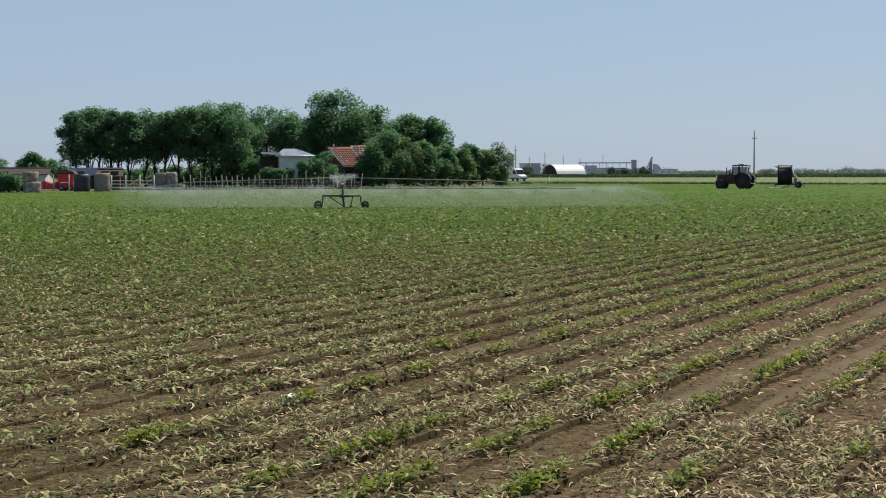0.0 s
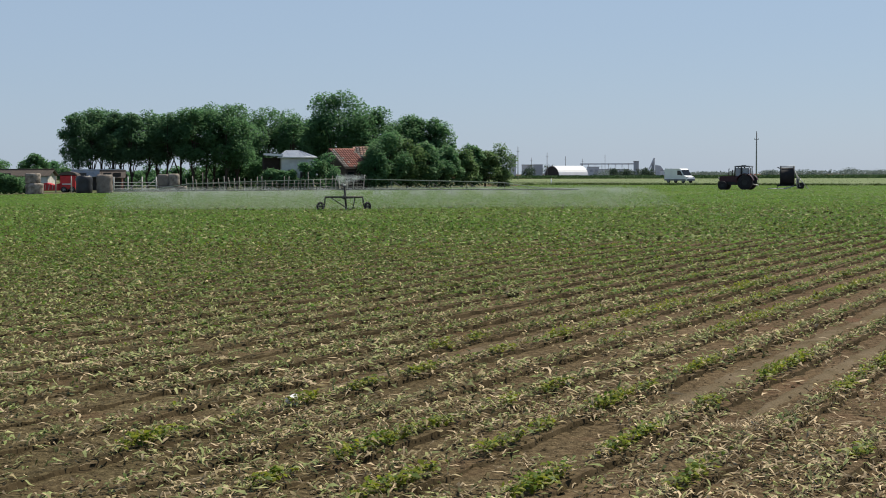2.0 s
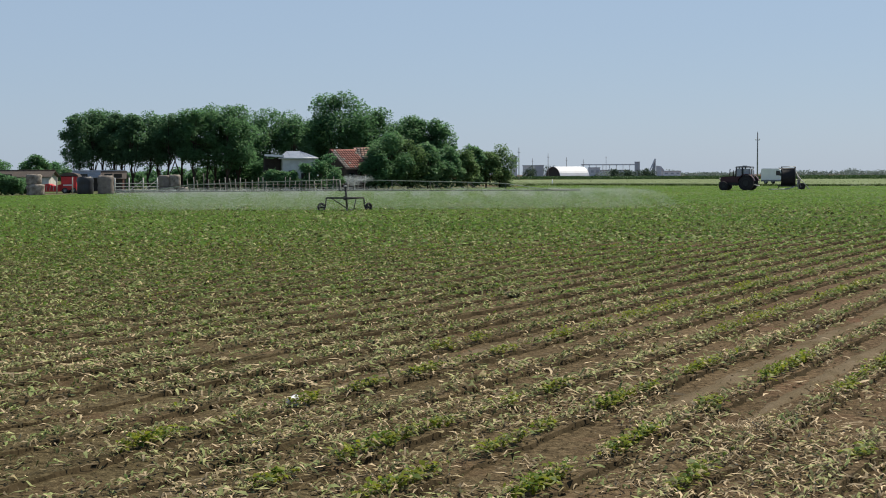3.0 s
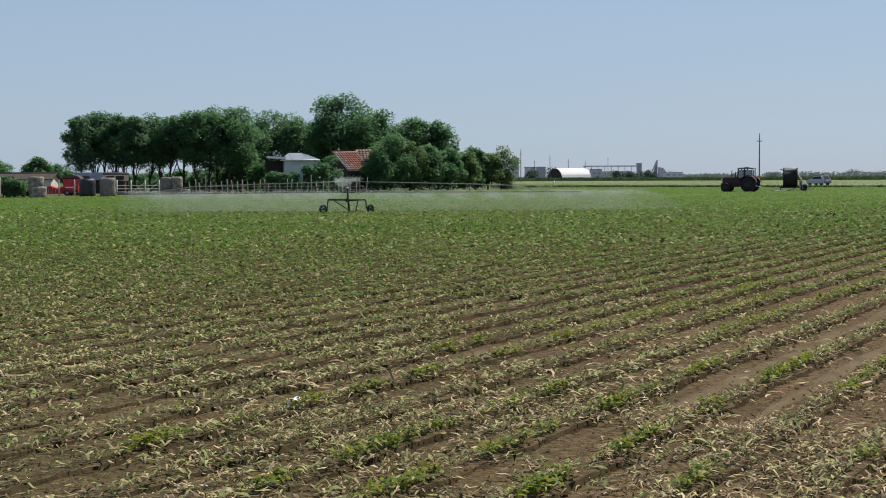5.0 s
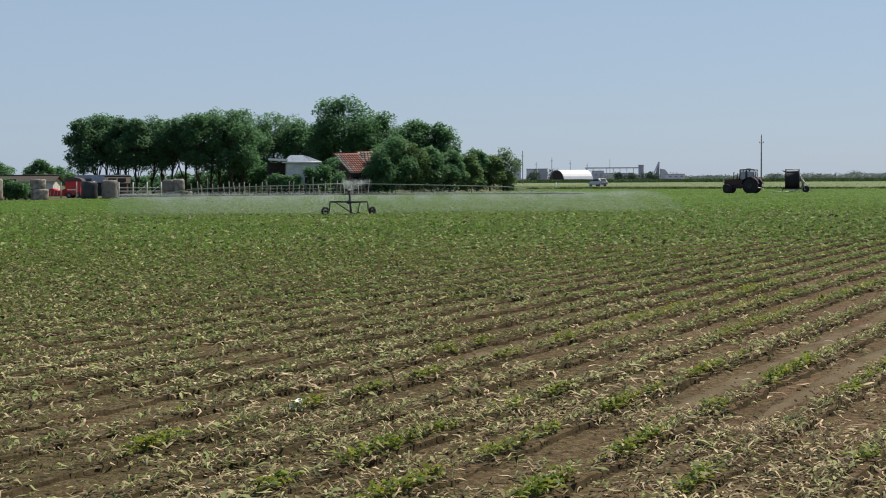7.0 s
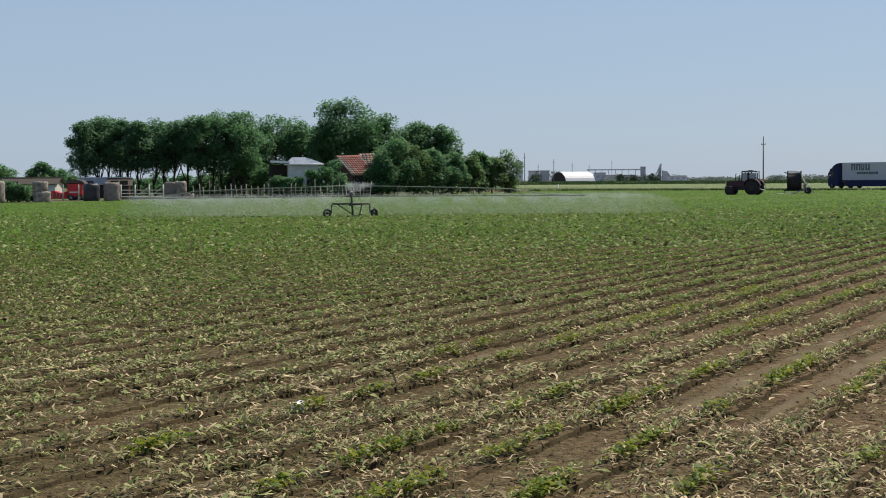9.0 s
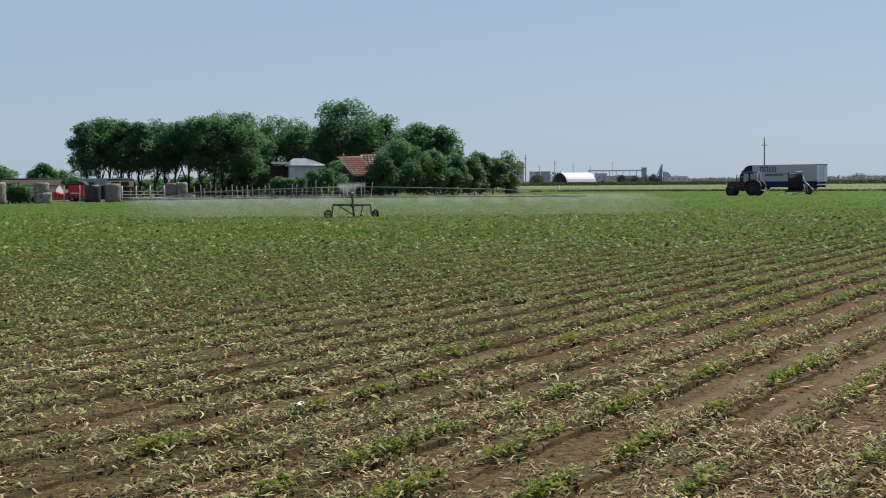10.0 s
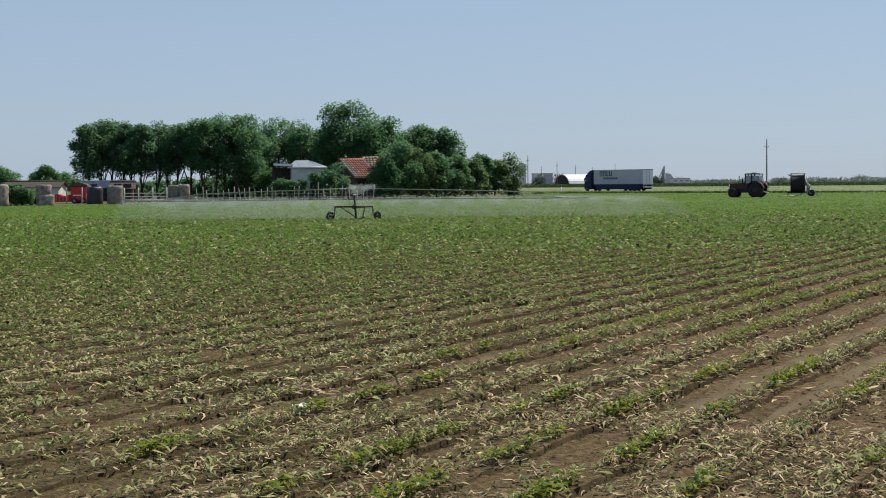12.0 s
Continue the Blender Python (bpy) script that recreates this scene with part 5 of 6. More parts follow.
def car():
    root = empty("car")
    wheels = []
    bm = bmesh.new()
    prism(bm, [(0.0, 0.35), (3.58, 0.32), (3.65, 0.6), (3.52, 0.84), (2.8, 0.97), (2.15, 1.45), (0.6, 1.5), (0.06, 1.0)], -0.86, 0.86)
    body = part("body", rounded(bm, 0.07), SILVER, root, "silver car body")
    for y in (0.865, -0.865):
        bm = bmesh.new()
        prism(bm, [(0.45, 1.0), (2.6, 0.99), (2.08, 1.38), (0.7, 1.4)], y - 0.01, y + 0.01)
        part("side_window", bm, DARKGLASS, body)
        bm = bmesh.new()
        box(bm, (0.02, y * 0.8, 0.85), (0.06, 0.3, 0.16))
        part("tail_light", bm, RED, body)
        bm = bmesh.new()
        box(bm, (3.58, y * 0.75, 0.68), (0.1, 0.32, 0.14))
        part("headlight", bm, STEEL, body)
    bm = bmesh.new()
    prism(bm, [(0.09, 1.02), (0.54, 1.46), (0.52, 1.48), (0.06, 1.04)], -0.7, 0.7)
    part("rear_window", bm, DARKGLASS, body)
    bm = bmesh.new()
    prism(bm, [(2.72, 1.02), (2.2, 1.42), (2.22, 1.44), (2.75, 1.04)], -0.7, 0.7)
    part("windscreen", bm, DARKGLASS, body)
    bm = bmesh.new()
    box(bm, (-0.02, 0, 0.5), (0.14, 1.6, 0.24))
    part("bumper", rounded(bm, 0.04), GREYPAINT, root)
    for x in (0.65, 2.95):
        for y in (0.74, -0.74):
            wheels.append((wheel("wheel", x, y, 0.31, 0.31, 0.2, STEEL, root), x, y, 0.31))
    tagged(root, "small silver hatchback driving along the road", "car")
    return root, wheels


TRUCK, VAN, CAR = truck(), van(), car()


# ---- farmstead ----
def fence():
    root = empty("fence", pose(0, 0, 0))
    rng = np.random.default_rng(31)
    a, b = Vector((-27.8, 158.6, 0)), Vector((-8.0, 157.2, 0))
    n = 34
    for i in range(n):
        p = a.lerp(b, i / (n - 1)) + Vector((rng.normal(0, 0.12), rng.normal(0, 0.1), 0))
        bm = bmesh.new()
        h = rng.uniform(0.95, 1.6) * (1.3 if i % 5 == 3 else 1)
        tube(bm, p - Vector((0, 0, 0.1)), p + Vector((rng.normal(0, 0.09), 0, h)), rng.uniform(0.04, 0.07), rng.uniform(0.03, 0.05), 6)
        part("post", bm, WOOD, root)
    for z in (0.35, 0.72):
        for i in range(n - 1):
            p, q = a.lerp(b, i / (n - 1)), a.lerp(b, (i + 1) / (n - 1))
            bm = bmesh.new()
            tube(bm, p + Vector((-0.1, -0.06, z + rng.normal(0, 0.04))), q + Vector((0.1, -0.06, z + rng.normal(0, 0.04))), 0.016, seg=5)
            part("rail", bm, WOOD, root)
    return tagged(root, "grey weathered wooden post and rail fence", "fence")


def gate():
    root = empty("gate", pose(-0.217 * 152, 152, 0, 0, 0, 4))
    for x in (-1.5, 0, 1.5, 3.0, 4.6):
        bm = bmesh.new()
        tube(bm, (x, 0, -0.1), (x, 0, 1.55 if x < 4 else 1.3), 0.07, seg=6)
        part("post", bm, PALE_WOOD, root)
    for z in (0.25, 0.6, 0.95):
        bm = bmesh.new()
        tube(bm, (-1.5, -0.05, z), (4.6, -0.05, z - 0.03), 0.035, seg=5)
        part("rail", bm, PALE_WOOD, root)
    for x in (0, 1.5):
        bm = bmesh.new()
        tube(bm, (x, -0.09, 0.15), (x + 1.5, -0.09, 1.3), 0.035, seg=5)
        part("brace", bm, PALE_WOOD, root)
    return tagged(root, "pale wooden paddock gate with diagonal braces", "gate")


def bale(x, y, z, r, h, up, seed, label, turn=0, skin=None):
    """A round hay bale: standing on end or lying, with sagging ragged sides."""
    rng = np.random.default_rng(seed)
    bm = bmesh.new()
    k = 26
    prof = [(r * 0.5, 0), (r * 0.9, 0.0), (r, h * 0.08)] + [(r * (1.0 + 0.02 * math.sin(i * 2.1)), h * (0.2 + 0.15 * i)) for i in range(5)] + [(r, h * 0.92), (r * 0.9, h), (r * 0.5, h * 1.01)]
    lathe(bm, prof, (0, 0, 0), "z", k)
    for v in bm.verts:
        d = 1 + 0.05 * noise.noise(v.co * 2.2 + Vector((seed, 0, 0))) + 0.025 * rng.normal()
        v.co = Vector((v.co.x * d, v.co.y * d, v.co.z * (1 + 0.015 * rng.normal())))
    ob = part("hay_bale", bm, skin or HAY)
    ob.matrix_world = pose(x, y, z) if up else pose(x, y, z + r * 0.97, 90, 0, turn) @ pose(0, 0, -h / 2)
    return tagged(ob, label, "hay bale", "hay bales by the farm")


def gable(name, x, y, turn, length, depth, eave, ridge, wall, roof, label, category, tiles=False, over=0.35, tile_mat=None):
    """A plain house: four walls with a door and windows, two roof slopes with overhang."""
    root = empty(name, pose(x, y, 0, 0, 0, turn))
    L2, D2 = length / 2, depth / 2
    t = 0.25
    for nm, outline, along in (("front_wall", 1, -D2), ("back_wall", 1, D2 - t)):
        bm = bmesh.new()
        box(bm, (0, along + t / 2, eave / 2), (length, t, eave))
        part(nm, bm, wall, root)
    for s in (-1, 1):
        bm = bmesh.new()
        pts = [(-D2 + t, 0), (D2 - t, 0), (D2 - t, eave), (0, ridge - 0.08), (-D2 + t, eave)]
        prism(bm, pts, 0, t)
        bmesh.ops.rotate(bm, verts=bm.verts, matrix=Matrix.Rotation(radians(90), 3, "Z"))
        bmesh.ops.translate(bm, verts=bm.verts, vec=(s * (L2 - t / 2) + t / 2, 0, 0))
        part("gable_wall", bm, wall, root)
    rise = ridge - eave
    slope = math.atan2(rise, D2)
    run = math.hypot(rise, D2) + over
    for s in (-1, 1):
        m = pose(0, 0, ridge + 0.06) @ pose(0, 0, 0, 0, 0, 0 if s < 0 else 180) @ pose(0, 0, 0, math.degrees(slope), 0, 0)
        bm = bmesh.new()
        box(bm, (0, -run / 2, 0), (length + 2 * over, run, 0.06), m)
        slab = part("roof", bm, roof, root)
        if tiles:
            cols, rws = int((length + 2 * over) / 0.42), int(run / 0.36)
            bm = bmesh.new()
            tube(bm, (0, -0.21, 0.01), (0, 0.21, 0.03), 0.2, 0.17, 8)
            bmesh.ops.scale(bm, vec=(1, 1, 0.32), verts=bm.verts)
            first = None
            for i in range(cols):
                for j in range(rws):
                    if first is None:
                        first = part("roof_tile", bm, tile_mat, slab)
                        tile = first
                        worn = first.data.copy()
                        worn.materials[0] = TILE_GREY
                    else:
                        tile = new("roof_tile", worn if i < 2 or (i * 7 + j * 5) % 17 == 0 else first.data)
                        tile.parent = slab
                    tile.matrix_basis = m @ pose(-length / 2 - over + 0.21 + i * 0.42, -0.2 - j * 0.36, 0.06)
        else:
            bm = bmesh.new()
            for i in range(int((length + 2 * over) / 0.5)):
                box(bm, (-length / 2 - over + 0.25 + i * 0.5, -run / 2, 0.045), (0.05, run, 0.03), m)
            part("seam", bm, roof, slab)
    bm = bmesh.new()
    tube(bm, (-L2 - over, 0, ridge + 0.12), (L2 + over, 0, ridge + 0.12), 0.1, seg=8)
    part("ridge_cap", bm, tile_mat or roof, root)
    for i, wx in enumerate((-L2 * 0.5, L2 * 0.45)):
        bm = bmesh.new()
        box(bm, (wx, -D2 - 0.02, 1.0 if i else 1.45), (0.9, 0.06, 2.0 if i else 1.1))
        w = part("door" if i else "window", bm, DARKWALL if i else DARKGLASS, root)
        if not i:
            bm = bmesh.new()
            box(bm, (wx, -D2 - 0.04, 0.86), (1.1, 0.12, 0.08))
            part("sill", bm, wall, w)
    return tagged(root, label, category)


fence()
gate()
S = lambda b, d: (b * d, d)
for b, d, z, r, h, up, seed, label in (
        (-0.3150, 128, 0, 0.75, 1.95, True, 1, "grey-brown round hay bale standing on end"),
        (-0.2830, 128.5, 0, 0.80, 1.0, True, 2, "grey-brown round hay bale under another bale"),
        (-0.2840, 128.5, 1.0, 0.68, 0.9, True, 3, "small round hay bale stacked on another bale"),
        (-0.2480, 135, 0, 0.76, 1.65, True, 4, "round bale in dark wrap standing on end"),
        (-0.2335, 134.5, 0, 0.74, 1.75, True, 5, "grey-brown round hay bale with sunlit side"),
        (-0.1900, 142, 0, 0.85, 0.62, True, 6, "flattened lower hay bale of a stack"),
        (-0.1800, 142.5, 0, 0.62, 0.6, True, 7, "flattened lower hay bale of a stack"),
        (-0.1920, 142, 0.62, 0.6, 1.15, True, 8, "hay bale stacked on a flattened bale"),
        (-0.1850, 142.2, 0.62, 0.62, 1.2, True, 9, "hay bale with sunlit side on a stack")):
    bale(*S(b, d), z, r, h, up, seed, label, skin={4: WRAP, 5: HAY_DARK, 8: HAY_DARK, 6: HAY_DARK}.get(seed))



def tin_shed():
    """A plastered shed under a low hipped tin roof, with an open lean-to at one end."""
    root = empty("tin_shed", pose(-0.0985 * 163, 164.5, 0, 0, 0, 8))
    w, d, eave, ridge, over = 3.7, 4.4, 3.72, 4.50, 0.32
    for nm, c, size in (("front_wall", (0, -d / 2 + 0.12, eave / 2), (w, 0.24, eave)), ("back_wall", (0, d / 2 - 0.12, eave / 2), (w, 0.24, eave)),
                        ("side_wall", (-w / 2 + 0.12, 0, eave / 2), (0.24, d - 0.49, eave)), ("side_wall", (w / 2 - 0.12, 0, eave / 2), (0.24, d - 0.49, eave))):
        bm = bmesh.new()
        box(bm, c, size)
        part(nm, bm, PLASTER, root)
    x1, y1 = w / 2 + over, d / 2 + over
    base = [(-x1, -y1, eave), (x1, -y1, eave), (x1, y1, eave), (-x1, y1, eave)]
    top = [(-1.3, 0, ridge), (0.2, 0, ridge)]
    for pts in ((base[0], base[1], top[1], top[0]), (base[1], base[2], top[1]), (base[2], base[3], top[0], top[1]), (base[3], base[0], top[0])):
        bm = bmesh.new()
        f = bm.faces.new([bm.verts.new(p) for p in pts])
        r = bmesh.ops.extrude_face_region(bm, geom=[f])
        bmesh.ops.translate(bm, verts=[v for v in r["geom"] if isinstance(v, bmesh.types.BMVert)], vec=(0, 0, 0.05))
        bmesh.ops.recalc_face_normals(bm, faces=bm.faces)
        slope = part("roof", bm, TIN, root)
        a, b = Vector(pts[0]), Vector(pts[1])
        n = int((b - a).length / 0.55)
        bm = bmesh.new()
        for i in range(1, n):
            q = a.lerp(b, i / n)
            hit = Vector(top[0]) if (q - Vector(top[0])).length < (q - Vector(top[1])).length else Vector(top[1])
            tube(bm, q + Vector((0, 0, 0.06)), q.lerp(hit, 0.92) + Vector((0, 0, 0.06)), 0.02, seg=4)
        part("seam", bm, TIN, slope)
    for a, b in zip(base, base[1:] + base[:1]):
        bm = bmesh.new()
        tube(bm, Vector(a) - Vector((0, 0, 0.03)), Vector(b) - Vector((0, 0, 0.03)), 0.075, seg=6)
        part("gutter", bm, WHITE, root, "pale eave gutter")
    bm = bmesh.new()
    box(bm, (-w / 2 - 1.15, -0.4, eave + 0.16), (2.2, d - 0.2, 0.07), pose(0, 0, 0, 0, 3, 0))
    part("lean_to_roof", rounded(bm, 0.015), PALE_SHEET, root, "pale sheet roof of the lean-to")
    bm = bmesh.new()
    box(bm, (-w / 2 - 1.15, -0.4 - (d - 0.2) / 2 - 0.03, eave + 0.12), (2.2, 0.05, 0.24), pose(0, 0, 0, 0, 3, 0))
    part("fascia_board", bm, WHITE, root, "white fascia board")
    for y in (-2.2, 1.4):
        bm = bmesh.new()
        box(bm, (-w / 2 - 2.05, y, eave / 2), (0.14, 0.14, eave))
        part("lean_to_post", bm, DARKWALL, root)
    # added back wall, coloured dark as the shade in the open bay
    bm = bmesh.new()
    box(bm, (-w / 2 - 1.1, 1.5, eave / 2), (2.0, 0.08, eave))
    part("lean_to_shade_wall", bm, DARKWALL, root)
    bm = bmesh.new()
    box(bm, (0.7, -d / 2 - 0.02, 1.0), (0.9, 0.06, 2.0))
    part("door", bm, DARKWALL, root)
    bm = bmesh.new()
    box(bm, (-0.8, -d / 2 - 0.02, 1.9), (0.7, 0.06, 0.8))
    part("window", bm, DARKGLASS, root)
    return tagged(root, "white plastered shed with bluish hipped tin roof", "shed")


tin_shed()
# the hut's dark wall colour holds the shade on its gable
gable("tiled_house", -11.15, 169.3, 50, 3.7, 4.6, 2.6, 4.62, DARKWALL, TILE_OLD, "wooden hut with shade-dark walls and red clay tile roof", "house", tiles=True, tile_mat=TILE)
gable("clay_hut", -0.0520 * 178, 178, 12, 1.7, 2.4, 3.9, 5.0, DARKWALL, TILE_GREY, "small hut with pale weathered clay roof", "hut", tiles=True, tile_mat=TILE_PALE)
gable("outbuilding", -0.2930 * 168, 170, 0, 6.4, 3.6, 1.7, 2.3, PLASTER, TILE_OLD, "low outbuilding with old brown roof", "outbuilding")
gable("brick_shed", -0.2290 * 160, 161, 10, 2.2, 2.4, 1.5, 2.1, BRICK, TILE_OLD, "small red brick shed behind the gate", "shed")
gable("stable", -0.2470 * 158, 164, 0, 5.4, 3.6, 1.6, 2.2, DARKWALL, PALE_SHEET, "low stable with grey sheet roof behind hay", "stable")


def red_wagon():
    root = empty("red_wagon", pose(-0.2652 * 142, 142, 0))
    bm = bmesh.new()
    box(bm, (1.0, 0, 1.05), (1.5, 1.5, 1.4))
    part("box_body", rounded(bm, 0.05), RED, root, "tall red painted wagon box")
    bm = bmesh.new()
    prism(bm, [(-2.1, 0.2), (0.2, 0.2), (0.2, 0.95), (-0.4, 0.72), (-1.1, 1.0), (-2.0, 0.75)], -0.8, 0.55)
    part("pickup", rounded(bm, 0.04), RED, root, "low red painted pickup")
    bm = bmesh.new()
    pts = [(1.0 + 0.95 * math.cos(a), 1.68 + 0.42 * math.sin(a)) for a in np.linspace(0, math.pi, 9)]
    prism(bm, pts, -0.75, 0.75)
    part("hood", bm, TILE_OLD, root)
    for x in (0.6, 1.45):
        for y in (-0.72, 0.72):
            wheel("wheel", x, y, 0.3, 0.3, 0.18, STEEL, root)
    bm = bmesh.new()
    box(bm, (0.9, -0.77, 0.85), (0.9, 0.04, 0.1))
    part("reflector_bar", bm, WHITE, root)
    for k in range(4):
        bm = bmesh.new()
        tube(bm, (-1.6 + 0.35 * k, -0.82, 0.3), (-1.5 + 0.35 * k, -0.84, 0.8), 0.03, seg=5)
        part("tine_bar", bm, STEEL, root)
    return tagged(root, "red farm wagon with low pickup parked beside bales", "farm wagon")


red_wagon()
for b, d in ((-0.2680, 139), (-0.2570, 139)):
    bm = bmesh.new()
    tube(bm, (0, 0, -0.1), (0.02, 0, 1.6), 0.07, 0.06, 7)
    lathe(bm, [(0.062, 1.58), (0.064, 1.62), (0.03, 1.66)], (0.02, 0, 0), "z", 7)
    ob = part("yard_post", bm, WOOD)
    ob.matrix_world = pose(b * d, d, 0)
    tagged(ob, "pale upright wooden post before the wagon", "post", "posts before the wagon")


# ---- distance ----
def power_pole(b, d, h, seed):
    root = empty("power_pole", pose(b * d, d, 0, 0, 0, seed * 11 % 30 - 15))
    bm = bmesh.new()
    tube(bm, (0, 0, -0.2), (0, 0, h), 0.15, 0.10, 8)
    part("shaft", bm, POLE, root)
    bm = bmesh.new()
    box(bm, (0, 0, h - 1.3), (0.8, 0.1, 0.1))
    part("crossarm", bm, POLE, root)
    for x in (-0.38, 0.38, 0.0):
        bm = bmesh.new()
        z = h - 1.25 if x else h
        lathe(bm, [(0.03, 0), (0.07, 0.06), (0.05, 0.12), (0.08, 0.18), (0.03, 0.26)], (x, 0, z), "z", 8)
        part("insulator", bm, WHITE if x else POLE, root)
    return tagged(root, "slim grey power pole with one crossarm", "power pole", "power poles along the road")


for i, (b, d, h) in enumerate(((0.2270, 262, 9.25), (0.0584, 420, 9.6), (0.0790, 560, 9.8), (0.0920, 640, 9.4), (0.0680, 700, 9.6), (0.1040, 760, 9.6), (0.1200, 900, 13.5), (0.1425, 950, 8.6))):
    power_pole(b, d, h, i)


def hangar():
    root = empty("arched_hangar", pose(0.0925 * 610, 610, 0, 0, 0, 28))
    n = 14
    bm = bmesh.new()
    out = [(6.2 * math.cos(a), 5.2 * math.sin(a)) for a in np.linspace(0, math.pi, n)]
    inn = [(6.0 * math.cos(a), 5.0 * math.sin(a)) for a in np.linspace(math.pi, 0, n)]
    prism(bm, out + inn, -7.4, 7.4)
    bmesh.ops.rotate(bm, verts=bm.verts, matrix=Matrix.Rotation(radians(90), 3, "Z"))
    part("canopy", bm, HULL, root)
    for s in (-1, 1):
        bm = bmesh.new()
        prism(bm, [(5.95 * math.cos(a), 4.95 * math.sin(a)) for a in np.linspace(0, math.pi, n)], -0.1, 0.1)
        bmesh.ops.rotate(bm, verts=bm.verts, matrix=Matrix.Rotation(radians(90), 3, "Z"))
        bmesh.ops.translate(bm, verts=bm.verts, vec=(s * 7.1, 0, 0))
        # dark end walls paint the shade inside the tent's opening
        part("end_wall", bm, DARKWALL, root)
    for k in range(6):
        bm = bmesh.new()
        for a, b in zip(np.linspace(0, math.pi, n), np.linspace(0, math.pi, n)[1:]):
            tube(bm, (-6.9 + k * 2.76, 6.19 * math.cos(a), 5.22 * math.sin(a)), (-6.9 + k * 2.76, 6.19 * math.cos(b), 5.22 * math.sin(b)), 0.03, seg=5, caps=False)
        part("rib", bm, HULL, root)
    return tagged(root, "white arched storage tent with shade-dark end walls", "hangar")


hangar()


def block(name, b, d, w, h, deep, material, label, category, bands=3, roofs=()):
    """A far industrial building: body, parapet, window bands and roof boxes."""
    root = empty(name, pose(b * d, d, 0))
    bm = bmesh.new()
    box(bm, (0, 0, h / 2), (w, deep, h))
    part("wall", rounded(bm, 0.1), material, root)
    bm = bmesh.new()
    box(bm, (0, 0, h + 0.1), (w + 0.5, deep + 0.5, 0.35))
    part("roof", bm, CONCRETE_DARK, root)
    for k in range(bands):
        bm = bmesh.new()
        box(bm, (-w / 2 + (k + 0.5) * w / bands, -deep / 2 - 0.02, h * 0.6), (w / bands * 0.5, 0.1, h * 0.25))
        part("window", bm, CONCRETE_DARK, root)
    for x, ww, hh in roofs:
        bm = bmesh.new()
        box(bm, (x, 0, h + hh / 2), (ww, deep * 0.6, hh))
        part("roof_box", bm, material, root)
    return tagged(root, label, category, "works on the horizon")


block("grain_store", 0.1210, 980, 30, 4.6, 12, CONCRETE, "long pale grey grain store on the horizon", "warehouse", 9)
block("grain_store", 0.1115, 960, 7, 6.2, 10, CONCRETE, "pale grey grain store on the horizon", "warehouse", 2)
block("elevator_tower", 0.1420, 960, 3.0, 10.0, 4, CONCRETE_DARK, "narrow grey elevator tower", "tower", 1)
block("grain_silo", 0.0545, 700, 3.4, 10.6, 4, CONCRETE, "tall grey silo block", "silo", 1)
block("works_building", 0.0650, 720, 5.2, 6.2, 8, CONCRETE, "pale grey works building", "building", 2)
block("works_building", 0.0725, 740, 4.4, 6.4, 8, CONCRETE_DARK, "dark grey works building", "building", 2)
block("low_store", 0.1660, 900, 11, 3.6, 8, WHITE, "low white store building", "building", 3)


bm = bmesh.new()
tube(bm, (0, 0, -0.1), (0, 0, 0.95), 0.09, 0.08, 8)
lathe(bm, [(0.08, 0.95), (0.085, 1.0), (0.03, 1.04)], (0, 0, 0), "z", 8)
marker = tagged(part("marker_post", bm, WHITE), "short white marker post in the verge grass", "post")
marker.matrix_world = pose(17.7, 216, 0)


def gallery():
    """The raised grain gallery: a thin covered bridge on posts."""
    root = empty("conveyor_gallery", pose(0.1225 * 1000, 1000, 0))
    bm = bmesh.new()
    box(bm, (0, 0, 8.6), (40, 1.6, 0.9))
    part("bridge", rounded(bm, 0.08), CONCRETE, root)
    for k in range(9):
        bm = bmesh.new()
        tube(bm, (-19 + k * 4.75, 0, 0), (-19 + k * 4.75, 0, 8.3), 0.22, seg=6)
        part("post", bm, CONCRETE, root)
    return tagged(root, "thin raised grain conveyor gallery on posts", "conveyor", "works on the horizon")


gallery()


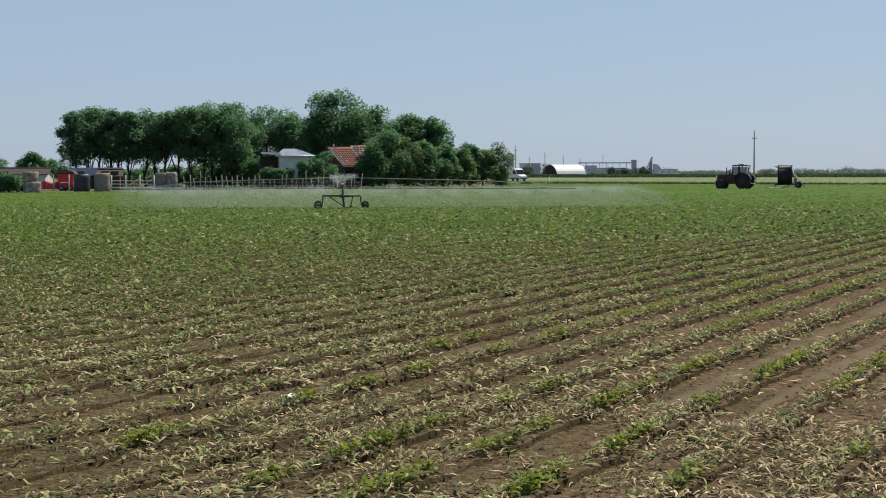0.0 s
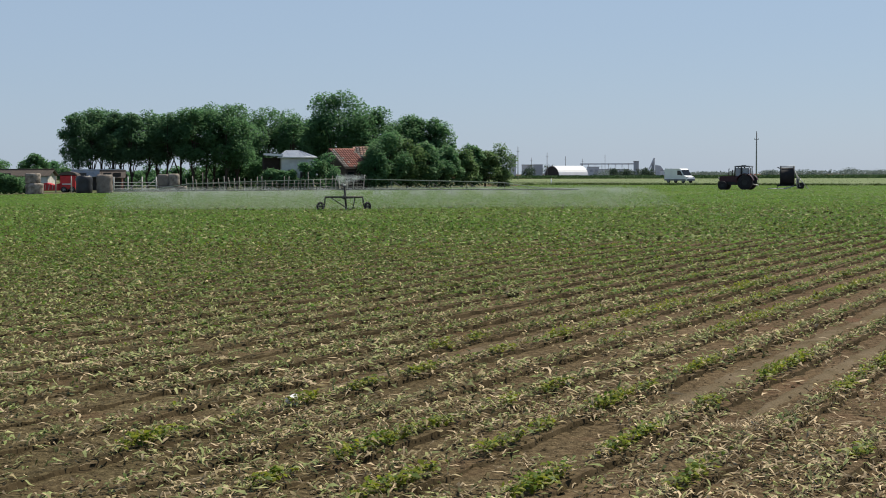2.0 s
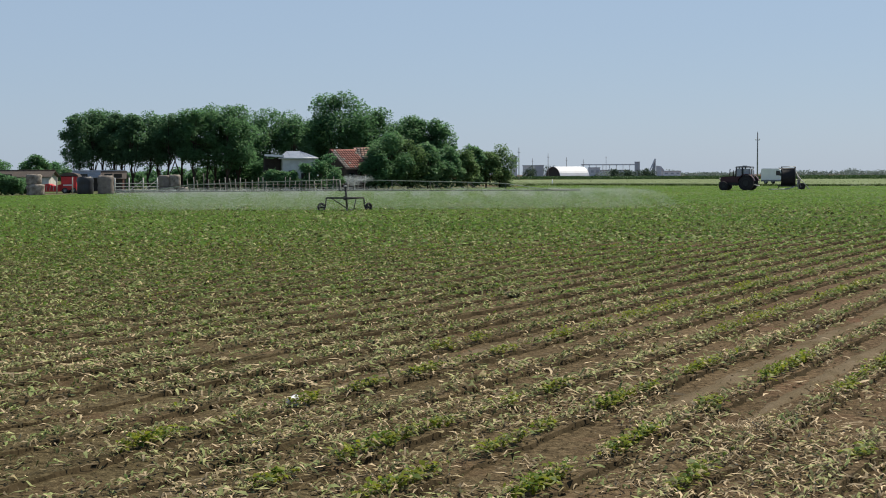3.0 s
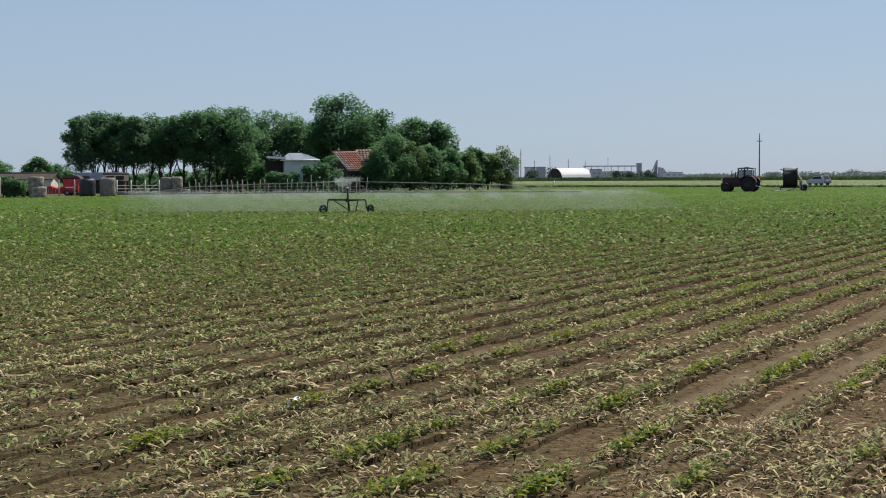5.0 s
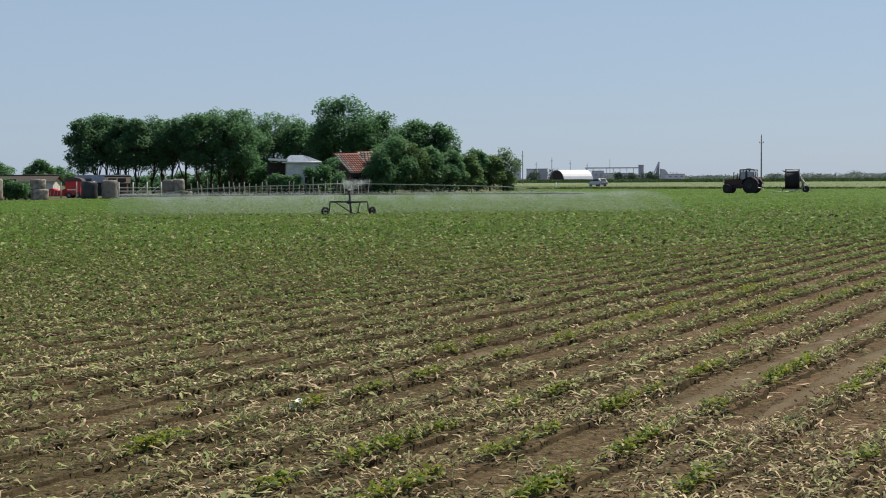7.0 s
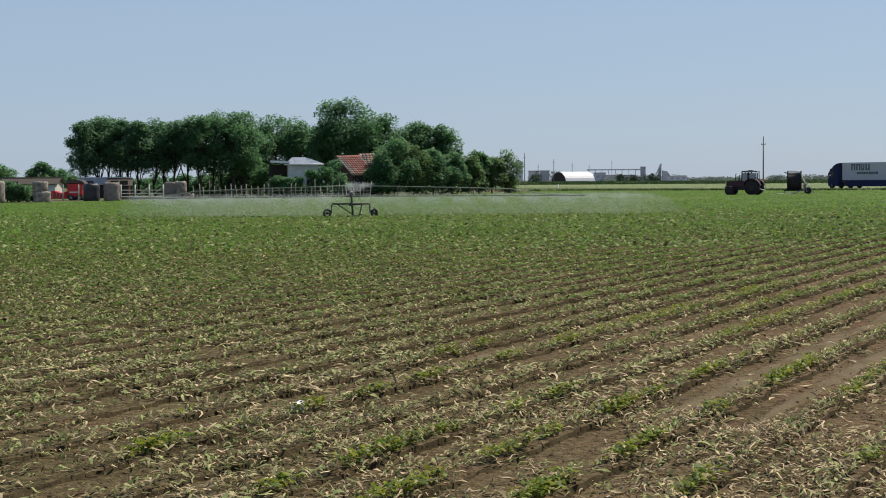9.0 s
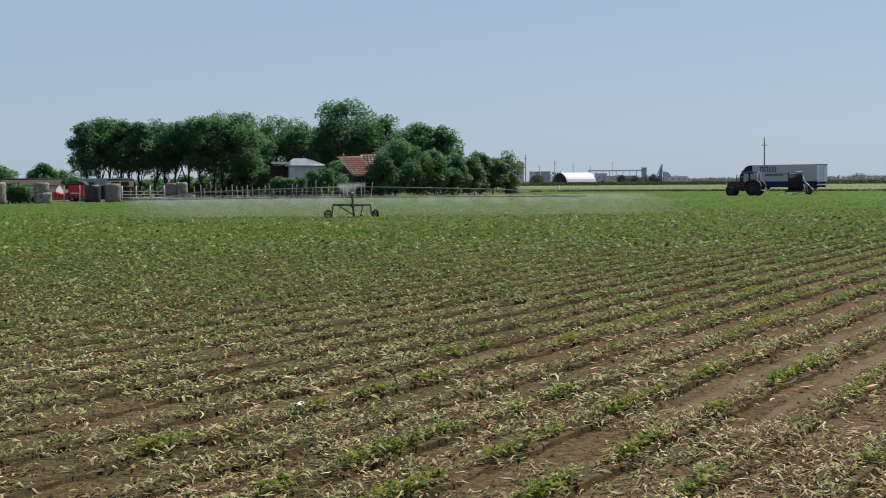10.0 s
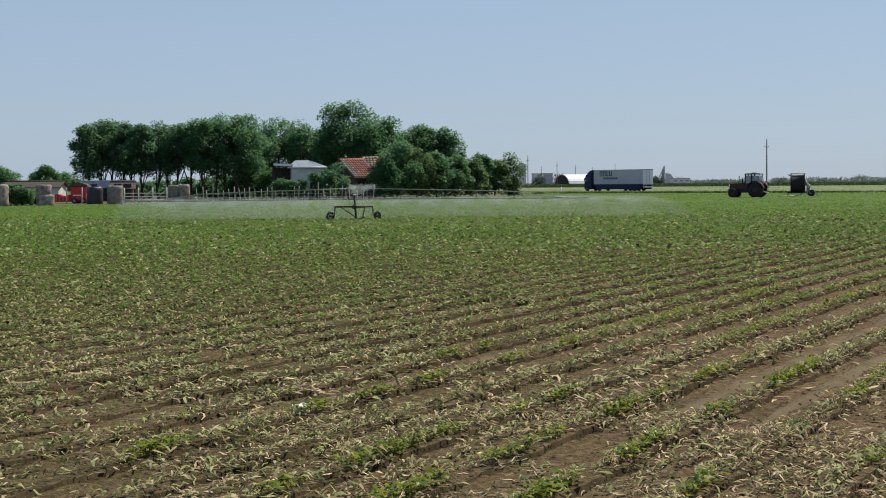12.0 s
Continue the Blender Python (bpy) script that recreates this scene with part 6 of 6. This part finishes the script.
def conveyor():
    root = empty("conveyor_ramp", pose(0.1530 * 960, 960, 0))
    bm = bmesh.new()
    prism(bm, [(-4.5, 0), (-3.9, 0), (2.2, 12.0), (1.2, 12.2), (-1.0, 7.0)], -1, 1)
    part("ramp", bm, CONCRETE, root)
    bm = bmesh.new()
    prism(bm, [(-0.6, 0), (2.0, 0), (2.2, 12.3), (0.6, 9.5)], 1.1, 3)
    part("tower", bm, CONCRETE_DARK, root)
    bm = bmesh.new()
    prism(bm, [(2.6, 0), (7.5, 0), (7.5, 4.5), (5.5, 7.0), (2.6, 7.5)], -2, 2)
    part("shed", bm, CONCRETE, root)
    return tagged(root, "slanting grey conveyor of the grain works", "conveyor", "works on the horizon")


conveyor()


# ---- what moves ----
def drive(thing, wheels, marks, w, first, last, forward):
    """Runs a vehicle along the road; marks: seconds and the place of its nose along the road line."""
    root = thing
    heading = math.degrees(math.atan2(ROAD_D.y, ROAD_D.x)) + (0 if forward > 0 else 180)
    length = {"truck": 16.55, "van": 5.58, "car": 3.65}[root.name]
    rows = []
    for t, u in marks:
        p = road_at(u - forward * length, w)
        rows.append((t, pose(p.x, p.y, 0.06, 0, 0, heading)))
    walk(root, rows)
    ts, us = [m[0] for m in marks], [m[1] for m in marks]
    steps = np.arange(round(first * FPS), round(last * FPS) + 1) / FPS
    for hub, x, y, r in wheels:
        turns, a, prev = [(0.0, pose(x, y, r))] if first > 0 else [], 0.0, np.interp(first, ts, us)
        for t in steps:
            u = np.interp(t, ts, us)
            a += min(80.0, math.degrees(abs(u - prev) / r))
            prev = u
            turns.append((float(t), pose(x, y, r, 0, a, 0)))
        if last < 12:
            turns.append((12.0, turns[-1][1]))
        walk(hub, turns)


def motions():
    drive(*TRUCK, [(0.0, -158.3), (8.8, 3.5), (10.0, 26.1), (11.0, 45.9), (12.0, 66.9)], 1.27, 8.6, 12.0, 1)
    drive(*VAN, [(0.0, 78.6), (1.0, 55.8), (2.0, 33.1), (3.2, 6.8), (12.0, -187.0)], -2.4, 0.0, 3.4, -1)
    drive(*CAR, [(0.0, -121.0), (5.0, 11.0), (6.0, 37.4), (7.2, 70.0), (12.0, 200.4)], 1.2, 4.6, 7.6, 1)
    for ob, x, y, z, turn, n in SPRAYS:
        rows = []
        for i in range(25):
            t = i * 0.5
            gust = math.sin(t * 1.3 + n * 0.2)
            rows.append((t, pose(x + 0.25 * gust + 0.08 * math.sin(t * 5 + n), y, z + 0.02 * math.sin(t * 7 + n * 2), 0, 3 * gust, turn + 14 * math.sin(t * 1.7 + n))))
        walk(ob, rows)


motions()
